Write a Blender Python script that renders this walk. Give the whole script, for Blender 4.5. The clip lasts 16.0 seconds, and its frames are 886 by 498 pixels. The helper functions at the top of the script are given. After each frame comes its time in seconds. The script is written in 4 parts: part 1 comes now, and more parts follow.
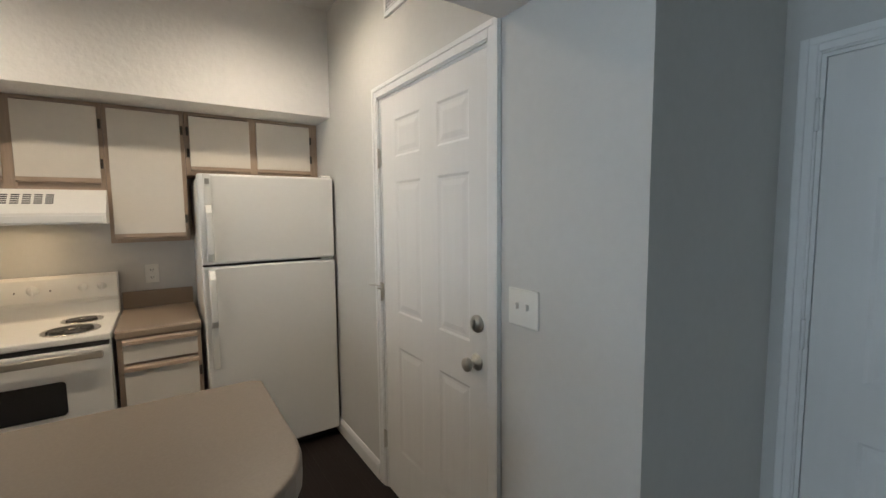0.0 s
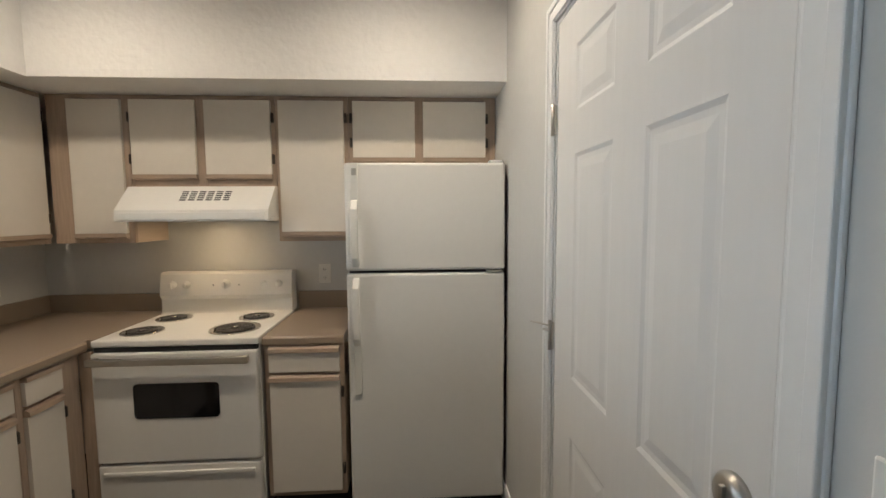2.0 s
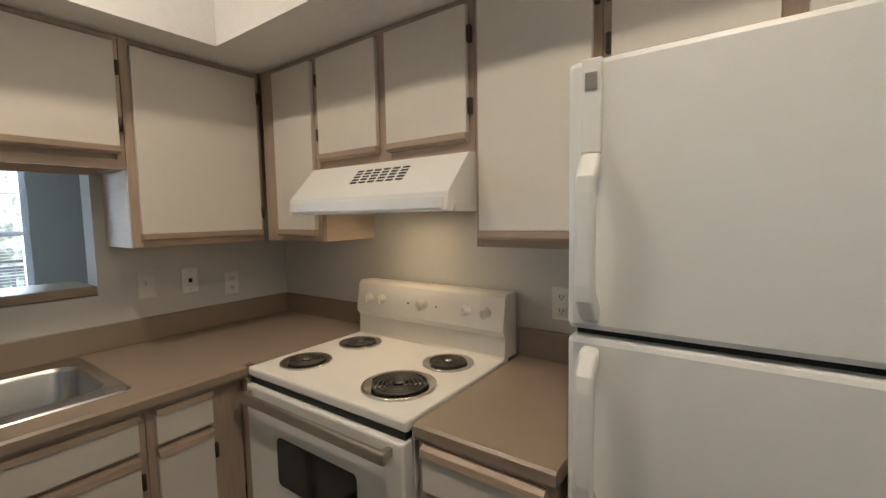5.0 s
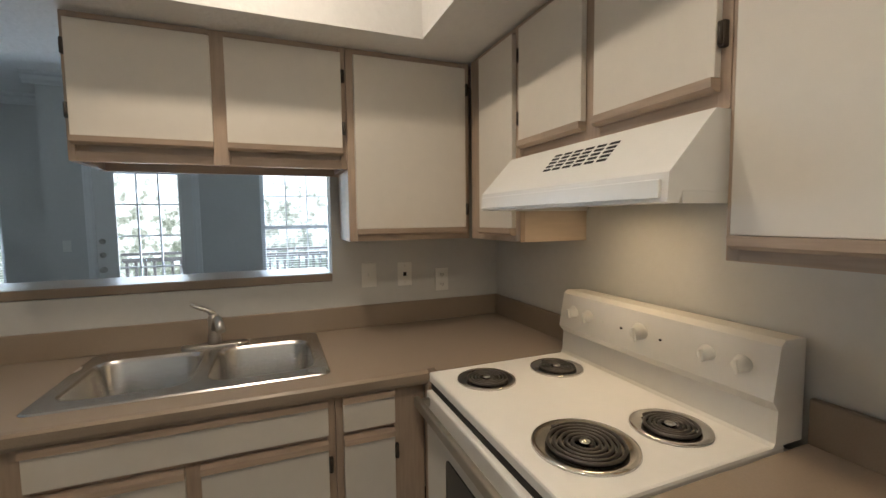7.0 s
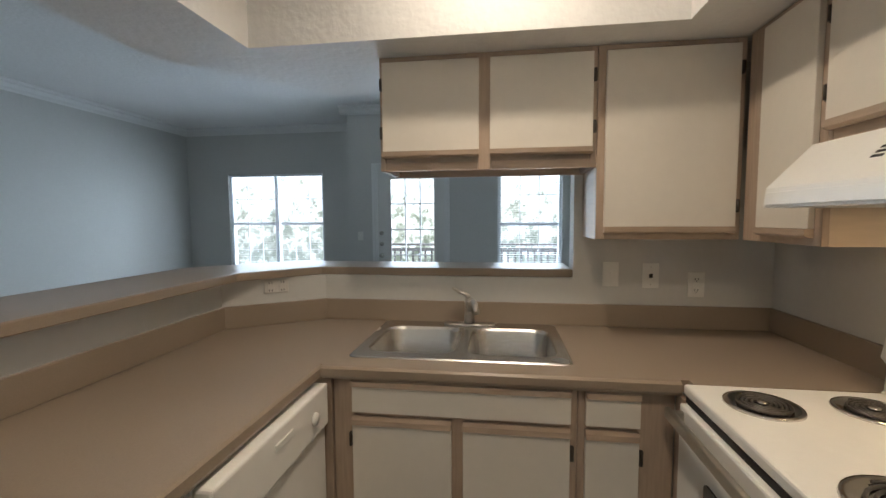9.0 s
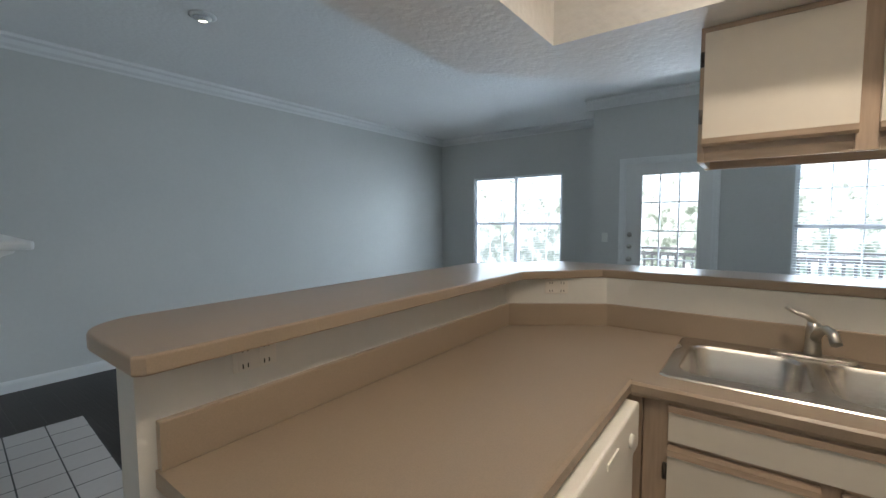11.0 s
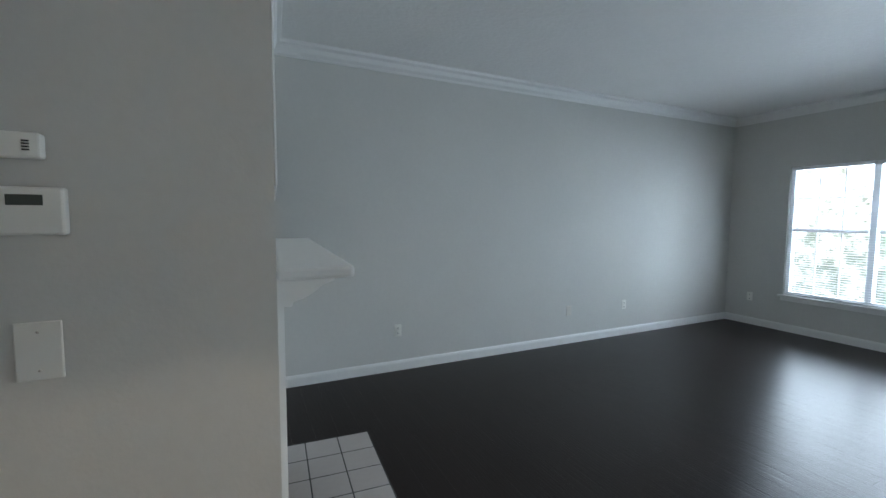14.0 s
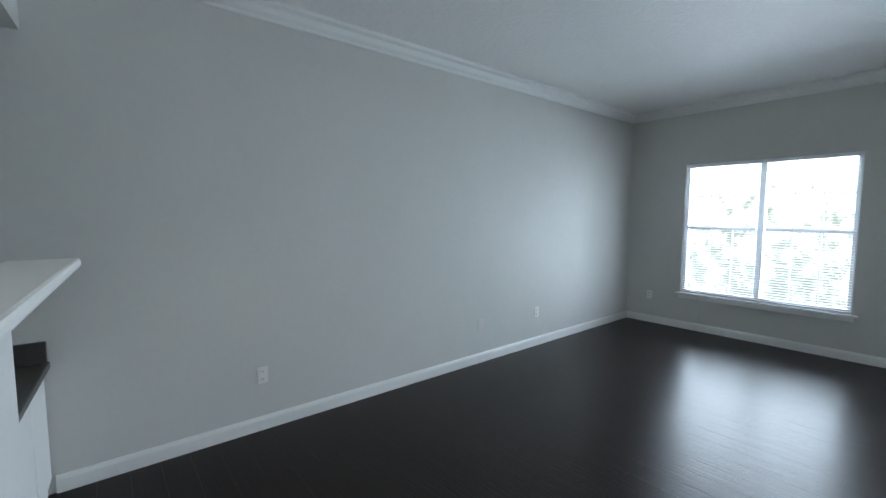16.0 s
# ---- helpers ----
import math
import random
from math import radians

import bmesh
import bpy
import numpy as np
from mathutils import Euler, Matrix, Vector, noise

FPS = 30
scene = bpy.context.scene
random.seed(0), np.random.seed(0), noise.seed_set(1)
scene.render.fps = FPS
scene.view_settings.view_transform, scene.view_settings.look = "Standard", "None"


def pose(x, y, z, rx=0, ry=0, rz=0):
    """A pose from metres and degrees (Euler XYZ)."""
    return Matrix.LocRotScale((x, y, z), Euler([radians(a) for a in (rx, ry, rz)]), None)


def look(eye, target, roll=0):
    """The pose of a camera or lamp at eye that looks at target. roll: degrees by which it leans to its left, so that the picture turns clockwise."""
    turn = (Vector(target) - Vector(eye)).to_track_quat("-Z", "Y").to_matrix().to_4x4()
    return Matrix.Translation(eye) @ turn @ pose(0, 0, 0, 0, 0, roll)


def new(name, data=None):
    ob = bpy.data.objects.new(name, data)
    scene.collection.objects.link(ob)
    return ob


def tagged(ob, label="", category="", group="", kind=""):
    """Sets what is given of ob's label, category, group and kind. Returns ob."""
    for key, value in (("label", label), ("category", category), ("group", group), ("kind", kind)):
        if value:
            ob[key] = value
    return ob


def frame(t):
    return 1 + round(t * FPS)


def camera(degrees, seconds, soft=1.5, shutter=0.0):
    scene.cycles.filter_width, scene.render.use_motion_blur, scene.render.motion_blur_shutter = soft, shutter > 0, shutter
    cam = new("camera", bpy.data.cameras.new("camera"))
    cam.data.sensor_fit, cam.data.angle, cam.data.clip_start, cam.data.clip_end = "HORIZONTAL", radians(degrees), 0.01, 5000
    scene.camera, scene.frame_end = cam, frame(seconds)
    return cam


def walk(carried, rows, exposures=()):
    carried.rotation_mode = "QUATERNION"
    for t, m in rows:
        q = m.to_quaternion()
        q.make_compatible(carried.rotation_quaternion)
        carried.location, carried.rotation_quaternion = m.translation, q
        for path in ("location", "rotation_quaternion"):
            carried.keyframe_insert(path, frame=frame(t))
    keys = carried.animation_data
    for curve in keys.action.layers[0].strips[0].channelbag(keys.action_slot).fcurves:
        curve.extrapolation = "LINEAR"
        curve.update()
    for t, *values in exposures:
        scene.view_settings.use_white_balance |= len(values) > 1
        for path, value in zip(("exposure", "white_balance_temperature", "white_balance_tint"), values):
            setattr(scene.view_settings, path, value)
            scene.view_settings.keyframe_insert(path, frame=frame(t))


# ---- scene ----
cam = camera(92.9, 16.0)
PATH = [
    (0, (1.7, 0.191, 1.519), (2.805, 1.849, 1.345), -0.6),
    (0.5, (1.908, 0.345, 1.501), (2.802, 2.127, 1.341), -0.5),
    (1, (2.052, 0.496, 1.493), (2.701, 2.381, 1.331), -0.5),
    (1.5, (2.156, 0.697, 1.492), (2.523, 2.656, 1.335), -0.5),
    (2, (2.225, 0.873, 1.501), (2.341, 2.863, 1.339), -0.4),
    (2.5, (2.288, 1.057, 1.495), (2.176, 3.047, 1.337), -0.4),
    (3, (2.302, 1.235, 1.48), (1.978, 3.202, 1.321), -0.5),
    (5.5, (2.109, 2.22, 1.459), (0.74, 3.669, 1.306), -1.1),
    (6, (2.062, 2.297, 1.452), (0.493, 3.529, 1.304), -1.0),
    (6.5, (2.035, 2.38, 1.446), (0.299, 3.362, 1.303), -0.8),
    (7, (2.033, 2.418, 1.452), (0.179, 3.155, 1.308), -0.7),
    (7.5, (2.044, 2.42, 1.454), (0.106, 2.892, 1.312), -0.5),
    (8, (2.065, 2.394, 1.452), (0.082, 2.61, 1.309), -0.5),
    (8.5, (2.077, 2.358, 1.452), (0.082, 2.327, 1.307), -0.4),
    (11, (2.111, 1.983, 1.448), (0.515, 0.786, 1.309), -0.2),
    (11.5, (2.112, 1.824, 1.463), (0.675, 0.44, 1.324), -0.1),
    (12, (2.096, 1.659, 1.481), (0.814, 0.131, 1.336), 0.2),
    (12.5, (2.042, 1.469, 1.481), (0.952, -0.201, 1.337), 0.1),
    (13, (2.016, 1.287, 1.498), (1.078, -0.473, 1.352), 0.3),
    (13.5, (2.043, 1.066, 1.519), (1.178, -0.731, 1.371), 0.3),
    (14, (2.041, 0.846, 1.520), (1.187, -0.956, 1.369), 0.3),
    (14.5, (1.967, 0.65, 1.539), (1.123, -1.156, 1.38), 0.3),
    (15, (1.844, 0.439, 1.55), (0.902, -1.318, 1.385), 0.2),
    (15.5, (1.699, 0.243, 1.568), (0.572, -1.401, 1.394), 0.2),
    (16, (1.549, 0.048, 1.556), (0.285, -1.494, 1.388), 0.1),
]
EXPOSURES = ((0, 0.45), (3, 0.42), (5.5, 0.32), (8, 0.42), (10, 0.58), (12, 0.82), (14, 0.84), (16, 1.0))
SKY, CAN_W, HOOD_W, OUT = 9.5, 45, 0.7, 1.9
walk(cam, [(t, look(eye, target, roll)) for t, eye, target, roll in PATH], EXPOSURES)

# ---- world and light ----
world = bpy.data.worlds.new("sky")
scene.world = world
world.use_nodes = True
sky = world.node_tree.nodes.new("ShaderNodeTexSky")
sky.sky_type, sky.sun_disc = "NISHITA", False
sky.sun_elevation, sky.sun_rotation = radians(61), radians(127)
world.node_tree.links.new(sky.outputs[0], world.node_tree.nodes["Background"].inputs[0])
world.node_tree.nodes["Background"].inputs[1].default_value = 0.12


def lamp(name, kind, m, watts, colour, **kw):
    data = bpy.data.lights.new(name, kind)
    data.energy, data.color = watts, colour
    if "size" in kw:
        data.size = kw["size"]
    if "size_y" in kw:
        data.shape, data.size_y = "RECTANGLE", kw["size_y"]
    if "angle" in kw:
        data.angle = radians(kw["angle"])
    if "spot" in kw:
        data.spot_size, data.spot_blend, data.shadow_soft_size = radians(kw["spot"]), kw["blend"], kw["soft"]
    ob = new(name, data)
    ob.matrix_world = m
    return ob


WARM = (1.0, 0.85, 0.68)
DAY = (0.66, 0.82, 0.99)
lamp("sun", "SUN", look((0, 0, 9), (-4, 3, 0)), 3.0, (1, 0.95, 0.88), angle=0.6)
# the sky's light, standing just outside each glazed opening
for name, x, y, z, wide, high in (("window_sky", -4.73, -1.45, 1.36, 1.9, 1.85), ("door_sky", -3.73, 1.08, 1.15, 0.8, 1.85), ("window_sky", -3.73, 2.68, 1.36, 1.0, 1.7)):
    lamp(name, "AREA", look((x, y, z), (x + 1, y, z)), SKY * wide * high * math.pi, DAY, size=wide, size_y=high)
CANS = ((0.80, 2.30), (2.12, 2.30))
for cx, cy in CANS:
    lamp("can_lamp", "SPOT", look((cx, cy, 2.80), (cx, cy, 0)), CAN_W, WARM, spot=160, blend=1.0, soft=0.06)
lamp("hood_lamp", "AREA", look((1.03, 3.33, 1.468), (1.03, 3.36, 0)), HOOD_W, (1, 0.72, 0.42), size=0.18, size_y=0.08)
lamp("spot_lamp", "SPOT", look((0.57, -1.42, 2.93), (0.62, -1.35, 0)), 6, WARM, spot=110, blend=0.6, soft=0.05)


# ---- materials ----
def material(name, colour, rough=0.6, metal=0.0, grain=30.0, vary=0.06, bump=0.0, bump_scale=200.0, stretch=(1, 1, 1), wear=0.03, coat=0.0, each=0.0, spec=0.5):
    m = bpy.data.materials.new(name)
    m.use_nodes = True
    n, l = m.node_tree.nodes, m.node_tree.links
    b = n["Principled BSDF"]
    b.inputs["Roughness"].default_value, b.inputs["Metallic"].default_value = rough, metal
    b.inputs["Coat Weight"].default_value = coat
    b.inputs["Specular IOR Level"].default_value = spec
    tc, mp = n.new("ShaderNodeTexCoord"), n.new("ShaderNodeMapping")
    mp.inputs["Scale"].default_value = stretch
    l.new(tc.outputs["Object"], mp.inputs[0])
    fine, large = n.new("ShaderNodeTexNoise"), n.new("ShaderNodeTexNoise")
    fine.inputs["Scale"].default_value, fine.inputs["Detail"].default_value = grain, 6
    large.inputs["Scale"].default_value, large.inputs["Detail"].default_value = 1.7, 3
    l.new(mp.outputs[0], fine.inputs[0])
    l.new(tc.outputs["Object"], large.inputs[0])
    add = n.new("ShaderNodeMath")
    add.operation = "ADD"
    l.new(fine.outputs[0], add.inputs[0])
    l.new(large.outputs[0], add.inputs[1])
    last = add.outputs[0]
    if each:
        info, mul, add2 = n.new("ShaderNodeObjectInfo"), n.new("ShaderNodeMath"), n.new("ShaderNodeMath")
        mul.operation, mul.inputs[1].default_value = "MULTIPLY_ADD", each
        mul.inputs[2].default_value = -each / 2
        l.new(info.outputs["Random"], mul.inputs[0])
        l.new(mul.outputs[0], add2.inputs[0])
        l.new(last, add2.inputs[1])
        last = add2.outputs[0]
    ramp = n.new("ShaderNodeMapRange")
    ramp.inputs[1].default_value, ramp.inputs[2].default_value = 0.6, 1.4
    ramp.inputs[3].default_value, ramp.inputs[4].default_value = 1 - vary, 1 + vary
    l.new(last, ramp.inputs[0])
    mix = n.new("ShaderNodeVectorMath")
    mix.operation = "SCALE"
    mix.inputs[0].default_value = colour
    l.new(ramp.outputs[0], mix.inputs["Scale"])
    l.new(mix.outputs[0], b.inputs["Base Color"])
    rr = n.new("ShaderNodeMapRange")
    rr.inputs[1].default_value, rr.inputs[2].default_value = 0.3, 0.7
    rr.inputs[3].default_value, rr.inputs[4].default_value = max(rough - wear, 0.02), min(rough + wear, 1)
    l.new(large.outputs[0], rr.inputs[0])
    l.new(rr.outputs[0], b.inputs["Roughness"])
    if bump:
        bn, bp = n.new("ShaderNodeTexNoise"), n.new("ShaderNodeBump")
        bn.inputs["Scale"].default_value, bn.inputs["Detail"].default_value = bump_scale, 4
        bp.inputs["Strength"].default_value, bp.inputs["Distance"].default_value = bump, 0.004
        l.new(mp.outputs[0], bn.inputs[0])
        l.new(bn.outputs[0], bp.inputs["Height"])
        l.new(bp.outputs[0], b.inputs["Normal"])
    return m


def glow(name, colour, strength):
    m = bpy.data.materials.new(name)
    m.use_nodes = True
    n, l = m.node_tree.nodes, m.node_tree.links
    e = n.new("ShaderNodeEmission")
    e.inputs[0].default_value, e.inputs[1].default_value = (*colour, 1), strength
    l.new(e.outputs[0], n["Material Output"].inputs[0])
    return m


WALL = material("wall_paint", (0.60, 0.595, 0.565), 0.75, bump=0.12, bump_scale=90, vary=0.03)
CEIL = material("textured_ceiling_paint", (0.84, 0.83, 0.81), 0.6, bump=0.9, bump_scale=30, vary=0.03)
TRIM = material("white_trim_paint", (0.78, 0.78, 0.76), 0.4, vary=0.03)
DOORP = material("white_door_paint", (0.76, 0.75, 0.72), 0.42, bump=0.06, bump_scale=60, stretch=(1, 1, 0.1), vary=0.03)
MELAMINE = material("offwhite_melamine", (0.74, 0.69, 0.61), 0.45, vary=0.025, bump=0.03, bump_scale=300)
OAK = material("pickled_oak", (0.44, 0.335, 0.25), 0.5, grain=14, vary=0.22, bump=0.15, bump_scale=40, stretch=(6, 6, 0.5))
OAKH = material("pickled_oak_rail", (0.44, 0.335, 0.25), 0.5, grain=14, vary=0.22, bump=0.15, bump_scale=40, stretch=(0.6, 0.6, 6))
RAWWOOD = material("pale_cabinet_side", (0.58, 0.47, 0.36), 0.5, grain=10, vary=0.1, stretch=(3, 0.6, 6))
LAMINATE = material("taupe_laminate", (0.30, 0.235, 0.175), 0.34, grain=260, vary=0.10, bump=0.03, bump_scale=400)
ENAMEL = material("white_appliance_enamel", (0.80, 0.78, 0.73), 0.33, vary=0.02)
FRIDGE = material("white_textured_steel", (0.78, 0.77, 0.73), 0.4, vary=0.02, bump=0.12, bump_scale=350)
PLASTIC = material("white_plastic", (0.78, 0.77, 0.72), 0.4, vary=0.02)
CHROME = material("chrome", (0.75, 0.73, 0.70), 0.14, metal=1.0, vary=0.03)
NICKEL = material("brushed_nickel", (0.55, 0.52, 0.47), 0.33, metal=1.0, vary=0.05, grain=80)
STEEL = material("brushed_stainless", (0.60, 0.58, 0.55), 0.26, metal=1.0, vary=0.08, grain=60, stretch=(1, 12, 1), bump=0.05, bump_scale=90)
COIL = material("black_burner_coil", (0.075, 0.066, 0.058), 0.36, metal=0.4)
BLACK = material("black_glass", (0.012, 0.012, 0.014), 0.08)
# near-black: small dark parts, and shade of gaps and recesses put into colour
DARK = material("dark_parts_and_gap_shade", (0.02, 0.019, 0.018), 0.8)
HINGE = material("dark_bronze_hinge", (0.10, 0.085, 0.07), 0.45, metal=0.8)
FLOORBASE = material("dark_subfloor", (0.010, 0.009, 0.009), 0.7)
PLANK = material("espresso_plank", (0.020, 0.0150, 0.0138), 0.30, grain=9, vary=0.12, bump=0.5, bump_scale=16, stretch=(5, 0.15, 1), each=0.1, wear=0.0, spec=0.16)
TILE = material("white_hearth_tile", (0.46, 0.435, 0.42), 0.36, vary=0.05, each=0.25)
GROUT = material("grey_grout", (0.07, 0.07, 0.07), 0.9)
SLATE = material("dark_stone_top", (0.06, 0.055, 0.05), 0.4, vary=0.2)
SOOT = material("black_firebox", (0.010, 0.010, 0.010), 0.8)
VINYL = material("white_vinyl", (0.78, 0.79, 0.80), 0.4, vary=0.02)
SLAT = material("white_blind_slat", (0.82, 0.83, 0.84), 0.45, vary=0.02)
RAILING = material("grey_brown_deck_wood", (0.26, 0.24, 0.235), 0.7, vary=0.2)
for thin, share in ((SLAT, 0.12), (VINYL, 0.13)):     # thin slats let daylight through; the frames' share is added to imitate window glare
    sn, sl = thin.node_tree.nodes, thin.node_tree.links
    s_mix, s_tr = sn.new("ShaderNodeMixShader"), sn.new("ShaderNodeBsdfTranslucent")
    s_tr.inputs[0].default_value = (0.8, 0.82, 0.84, 1)
    s_mix.inputs[0].default_value = share
    sl.new(sn["Principled BSDF"].outputs[0], s_mix.inputs[1])
    sl.new(s_tr.outputs[0], s_mix.inputs[2])
    sl.new(s_mix.outputs[0], sn["Material Output"].inputs[0])
ALMOND = material("painted_plastic", (0.63, 0.60, 0.55), 0.45, vary=0.02)
LCD = material("lcd", (0.06, 0.07, 0.06), 0.3)
BULB = glow("lamp_glow", (1, 0.87, 0.68), 14)

GLASS = bpy.data.materials.new("window_glass")
GLASS.use_nodes = True
gn, gl = GLASS.node_tree.nodes, GLASS.node_tree.links
g_mix, g_tr, g_gl, g_fr = gn.new("ShaderNodeMixShader"), gn.new("ShaderNodeBsdfTransparent"), gn.new("ShaderNodeBsdfGlossy"), gn.new("ShaderNodeFresnel")
g_gl.inputs["Roughness"].default_value = 0.02
gl.new(g_fr.outputs[0], g_mix.inputs[0])
gl.new(g_tr.outputs[0], g_mix.inputs[1])
gl.new(g_gl.outputs[0], g_mix.inputs[2])
gl.new(g_mix.outputs[0], gn["Material Output"].inputs[0])


# ---- mesh tools ----
def box(bm, x0, x1, y0, y1, z0, z1, r=0.0):
    m = Matrix.Translation(((x0 + x1) / 2, (y0 + y1) / 2, (z0 + z1) / 2)) @ Matrix.Diagonal((x1 - x0, y1 - y0, z1 - z0, 1))
    v = bmesh.ops.create_cube(bm, size=1, matrix=m)["verts"]
    if r:
        e = list({e for w in v for e in w.link_edges})
        bmesh.ops.bevel(bm, geom=e, offset=r, segments=2, profile=0.5, affect="EDGES")
    return bm


def prism(bm, pts, z0, z1, r=0.0):
    low, top = [bm.verts.new((x, y, z0)) for x, y in pts], [bm.verts.new((x, y, z1)) for x, y in pts]
    n = len(pts)
    f = [bm.faces.new(top), bm.faces.new(low[::-1])]
    for i in range(n):
        f.append(bm.faces.new((low[i], low[(i + 1) % n], top[(i + 1) % n], top[i])))
    bmesh.ops.recalc_face_normals(bm, faces=f)
    if r:
        e = [e for e in f[0].edges] + [e for e in f[1].edges]
        bmesh.ops.bevel(bm, geom=e, offset=r, segments=3, profile=0.5, affect="EDGES")
    return bm


def extrude_profile(bm, profile, a, b, along):
    """A profile of (out, z) pairs swept from a to b along 'x' or 'y', out being the other axis."""
    rings = []
    for t in (a, b):
        rings.append([bm.verts.new((t, o, z) if along == "x" else (o, t, z)) for o, z in profile])
    n = len(profile)
    f = [bm.faces.new(rings[0]), bm.faces.new(rings[1][::-1])]
    for i in range(n):
        f.append(bm.faces.new((rings[0][i], rings[1][i], rings[1][(i + 1) % n], rings[0][(i + 1) % n])))
    bmesh.ops.recalc_face_normals(bm, faces=f)
    return bm


def tube(bm, pts, r, seg=10):
    """A round bar along points."""
    rings = []
    for i, p in enumerate(pts):
        p = Vector(p)
        d = (Vector(pts[min(i + 1, len(pts) - 1)]) - Vector(pts[max(i - 1, 0)])).normalized()
        side = d.orthogonal().normalized() if abs(d.z) > 0.95 or len(pts) < 3 else d.cross(Vector((0, 0, 1))).normalized()
        up = side.cross(d)
        rr = r[i] if isinstance(r, (list, tuple)) else r
        rings.append([bm.verts.new(p + rr * (math.cos(2 * math.pi * k / seg) * side + math.sin(2 * math.pi * k / seg) * up)) for k in range(seg)])
    f = [bm.faces.new(rings[0]), bm.faces.new(rings[-1][::-1])]
    for a, b in zip(rings, rings[1:]):
        for k in range(seg):
            f.append(bm.faces.new((a[k], a[(k + 1) % seg], b[(k + 1) % seg], b[k])))
    bmesh.ops.recalc_face_normals(bm, faces=f)
    for q in f[2:]:
        q.smooth = True
    return bm


def lathe(bm, profile, m=Matrix(), seg=24):
    """(radius, height) pairs turned about z, then moved by m."""
    rings = [[bm.verts.new(m @ Vector((r * math.cos(2 * math.pi * k / seg), r * math.sin(2 * math.pi * k / seg), z))) for k in range(seg)] for r, z in profile]
    f = []
    for a, b in zip(rings, rings[1:]):
        for k in range(seg):
            f.append(bm.faces.new((a[k], a[(k + 1) % seg], b[(k + 1) % seg], b[k])))
    if profile[0][0] > 1e-4:
        f.append(bm.faces.new(rings[0][::-1]))
    if profile[-1][0] > 1e-4:
        f.append(bm.faces.new(rings[-1]))
    for q in f:
        q.smooth = True
    bmesh.ops.recalc_face_normals(bm, faces=f)
    return bm


def part(name, bm, mat, parent=None, label=""):
    me = bpy.data.meshes.new(name)
    bm.to_mesh(me)
    bm.free()
    me.materials.append(mat)
    ob = new(name, me)
    if parent:
        ob.parent = parent
    return tagged(ob, label)


def bx(*a, r=0.0):
    return box(bmesh.new(), *a, r=r)


def thing(name, label, category, group="", kind="", m=None):
    ob = new(name)
    if m is not None:
        ob.matrix_world = m
    return tagged(ob, label, category, group, kind)


def structure(name, bm, mat, label, category):
    return tagged(part(name, bm, mat), label, category, "", "structure")


# ---- plan ----
N, E, S, W, DW = 3.57, 2.667, -3.04, -4.57, -3.566
SINK, HALL_N, HALL_S, HALL_E = -0.05, 0.755, -0.33, 3.43
TOP, TRAY, SOFFIT = 2.98, 2.82, 2.151

# ---- large structure ----
floor = structure("floor", bx(-4.75, 3.8, -3.2, 3.75, -0.2, -0.004), FLOORBASE, "dark espresso wood plank floor through the rooms", "floor")
structure("ceiling", bx(-4.75, 3.8, -3.2, 3.75, TOP, TOP + 0.15), CEIL, "white textured living room ceiling", "ceiling")

bm = bmesh.new()
box(bm, -3.7, E + 0.12, N, N + 0.12, 0, TOP)
structure("wall_north", bm, WALL, "painted greige kitchen wall behind the stove", "wall")

ED0, ED1, EDT = 1.345, 2.225, 2.10      # entry door opening
bm = bmesh.new()
box(bm, E, E + 0.12, HALL_N, ED0, 0, TOP)
box(bm, E, E + 0.12, ED1, N, 0, TOP)
box(bm, E, E + 0.12, ED0, ED1, EDT, TOP)
structure("wall_east", bm, WALL, "painted greige wall with the entry door", "wall")
structure("wall_hall_north", bx(E + 0.12, HALL_E, HALL_N, HALL_N + 0.12, 0, TOP), WALL, "shaded grey painted hall wall", "wall")
D20, D21, D2T = -0.130, 0.660, 1.995
bm = bmesh.new()
box(bm, HALL_E, HALL_E + 0.12, D21, HALL_N + 0.12, 0, TOP)
box(bm, HALL_E, HALL_E + 0.12, HALL_S - 0.12, D20, 0, TOP)
box(bm, HALL_E, HALL_E + 0.12, D20, D21, D2T, TOP)
structure("wall_hall_east", bm, WALL, "painted hall wall round a white door", "wall")
structure("wall_hall_south", bx(1.966, HALL_E, HALL_S - 0.12, HALL_S, 0, TOP), WALL, "grey painted hall wall with thermostat", "wall")
structure("wall_south", bx(W - 0.12, 2.6, S - 0.12, S, 0, TOP), WALL, "long light grey painted living room wall", "wall")

WY0, WY1, WZ0, WZ1 = -2.30, -0.60, 0.49, 2.205
bm = bmesh.new()
box(bm, W - 0.14, W, S, WY0, 0, TOP)
box(bm, W - 0.14, W, WY1, 0.2, 0, TOP)
box(bm, W - 0.14, W, WY0, WY1, 0, WZ0)
box(bm, W - 0.14, W, WY0, WY1, WZ1, TOP)
structure("wall_west", bm, WALL, "light grey painted wall round the double window", "wall")
structure("wall_bay_return", bx(W - 0.14, DW - 0.14, 0.2, 0.32, 0, TOP), WALL, "light grey painted return wall", "wall")
BD0, BD1, BDT = 0.605, 1.555, 2.14
V0, V1, VZ0, VZ1 = 2.26, 3.10, 0.55, 2.14
bm = bmesh.new()
box(bm, DW - 0.14, DW, 0.2, BD0, 0, TOP)
box(bm, DW - 0.14, DW, BD0, BD1, BDT, TOP)
box(bm, DW - 0.14, DW, BD1, V0, 0, TOP)
box(bm, DW - 0.14, DW, V0, V1, 0, VZ0)
box(bm, DW - 0.14, DW, V0, V1, VZ1, TOP)
box(bm, DW - 0.14, DW, V1, N, 0, TOP)
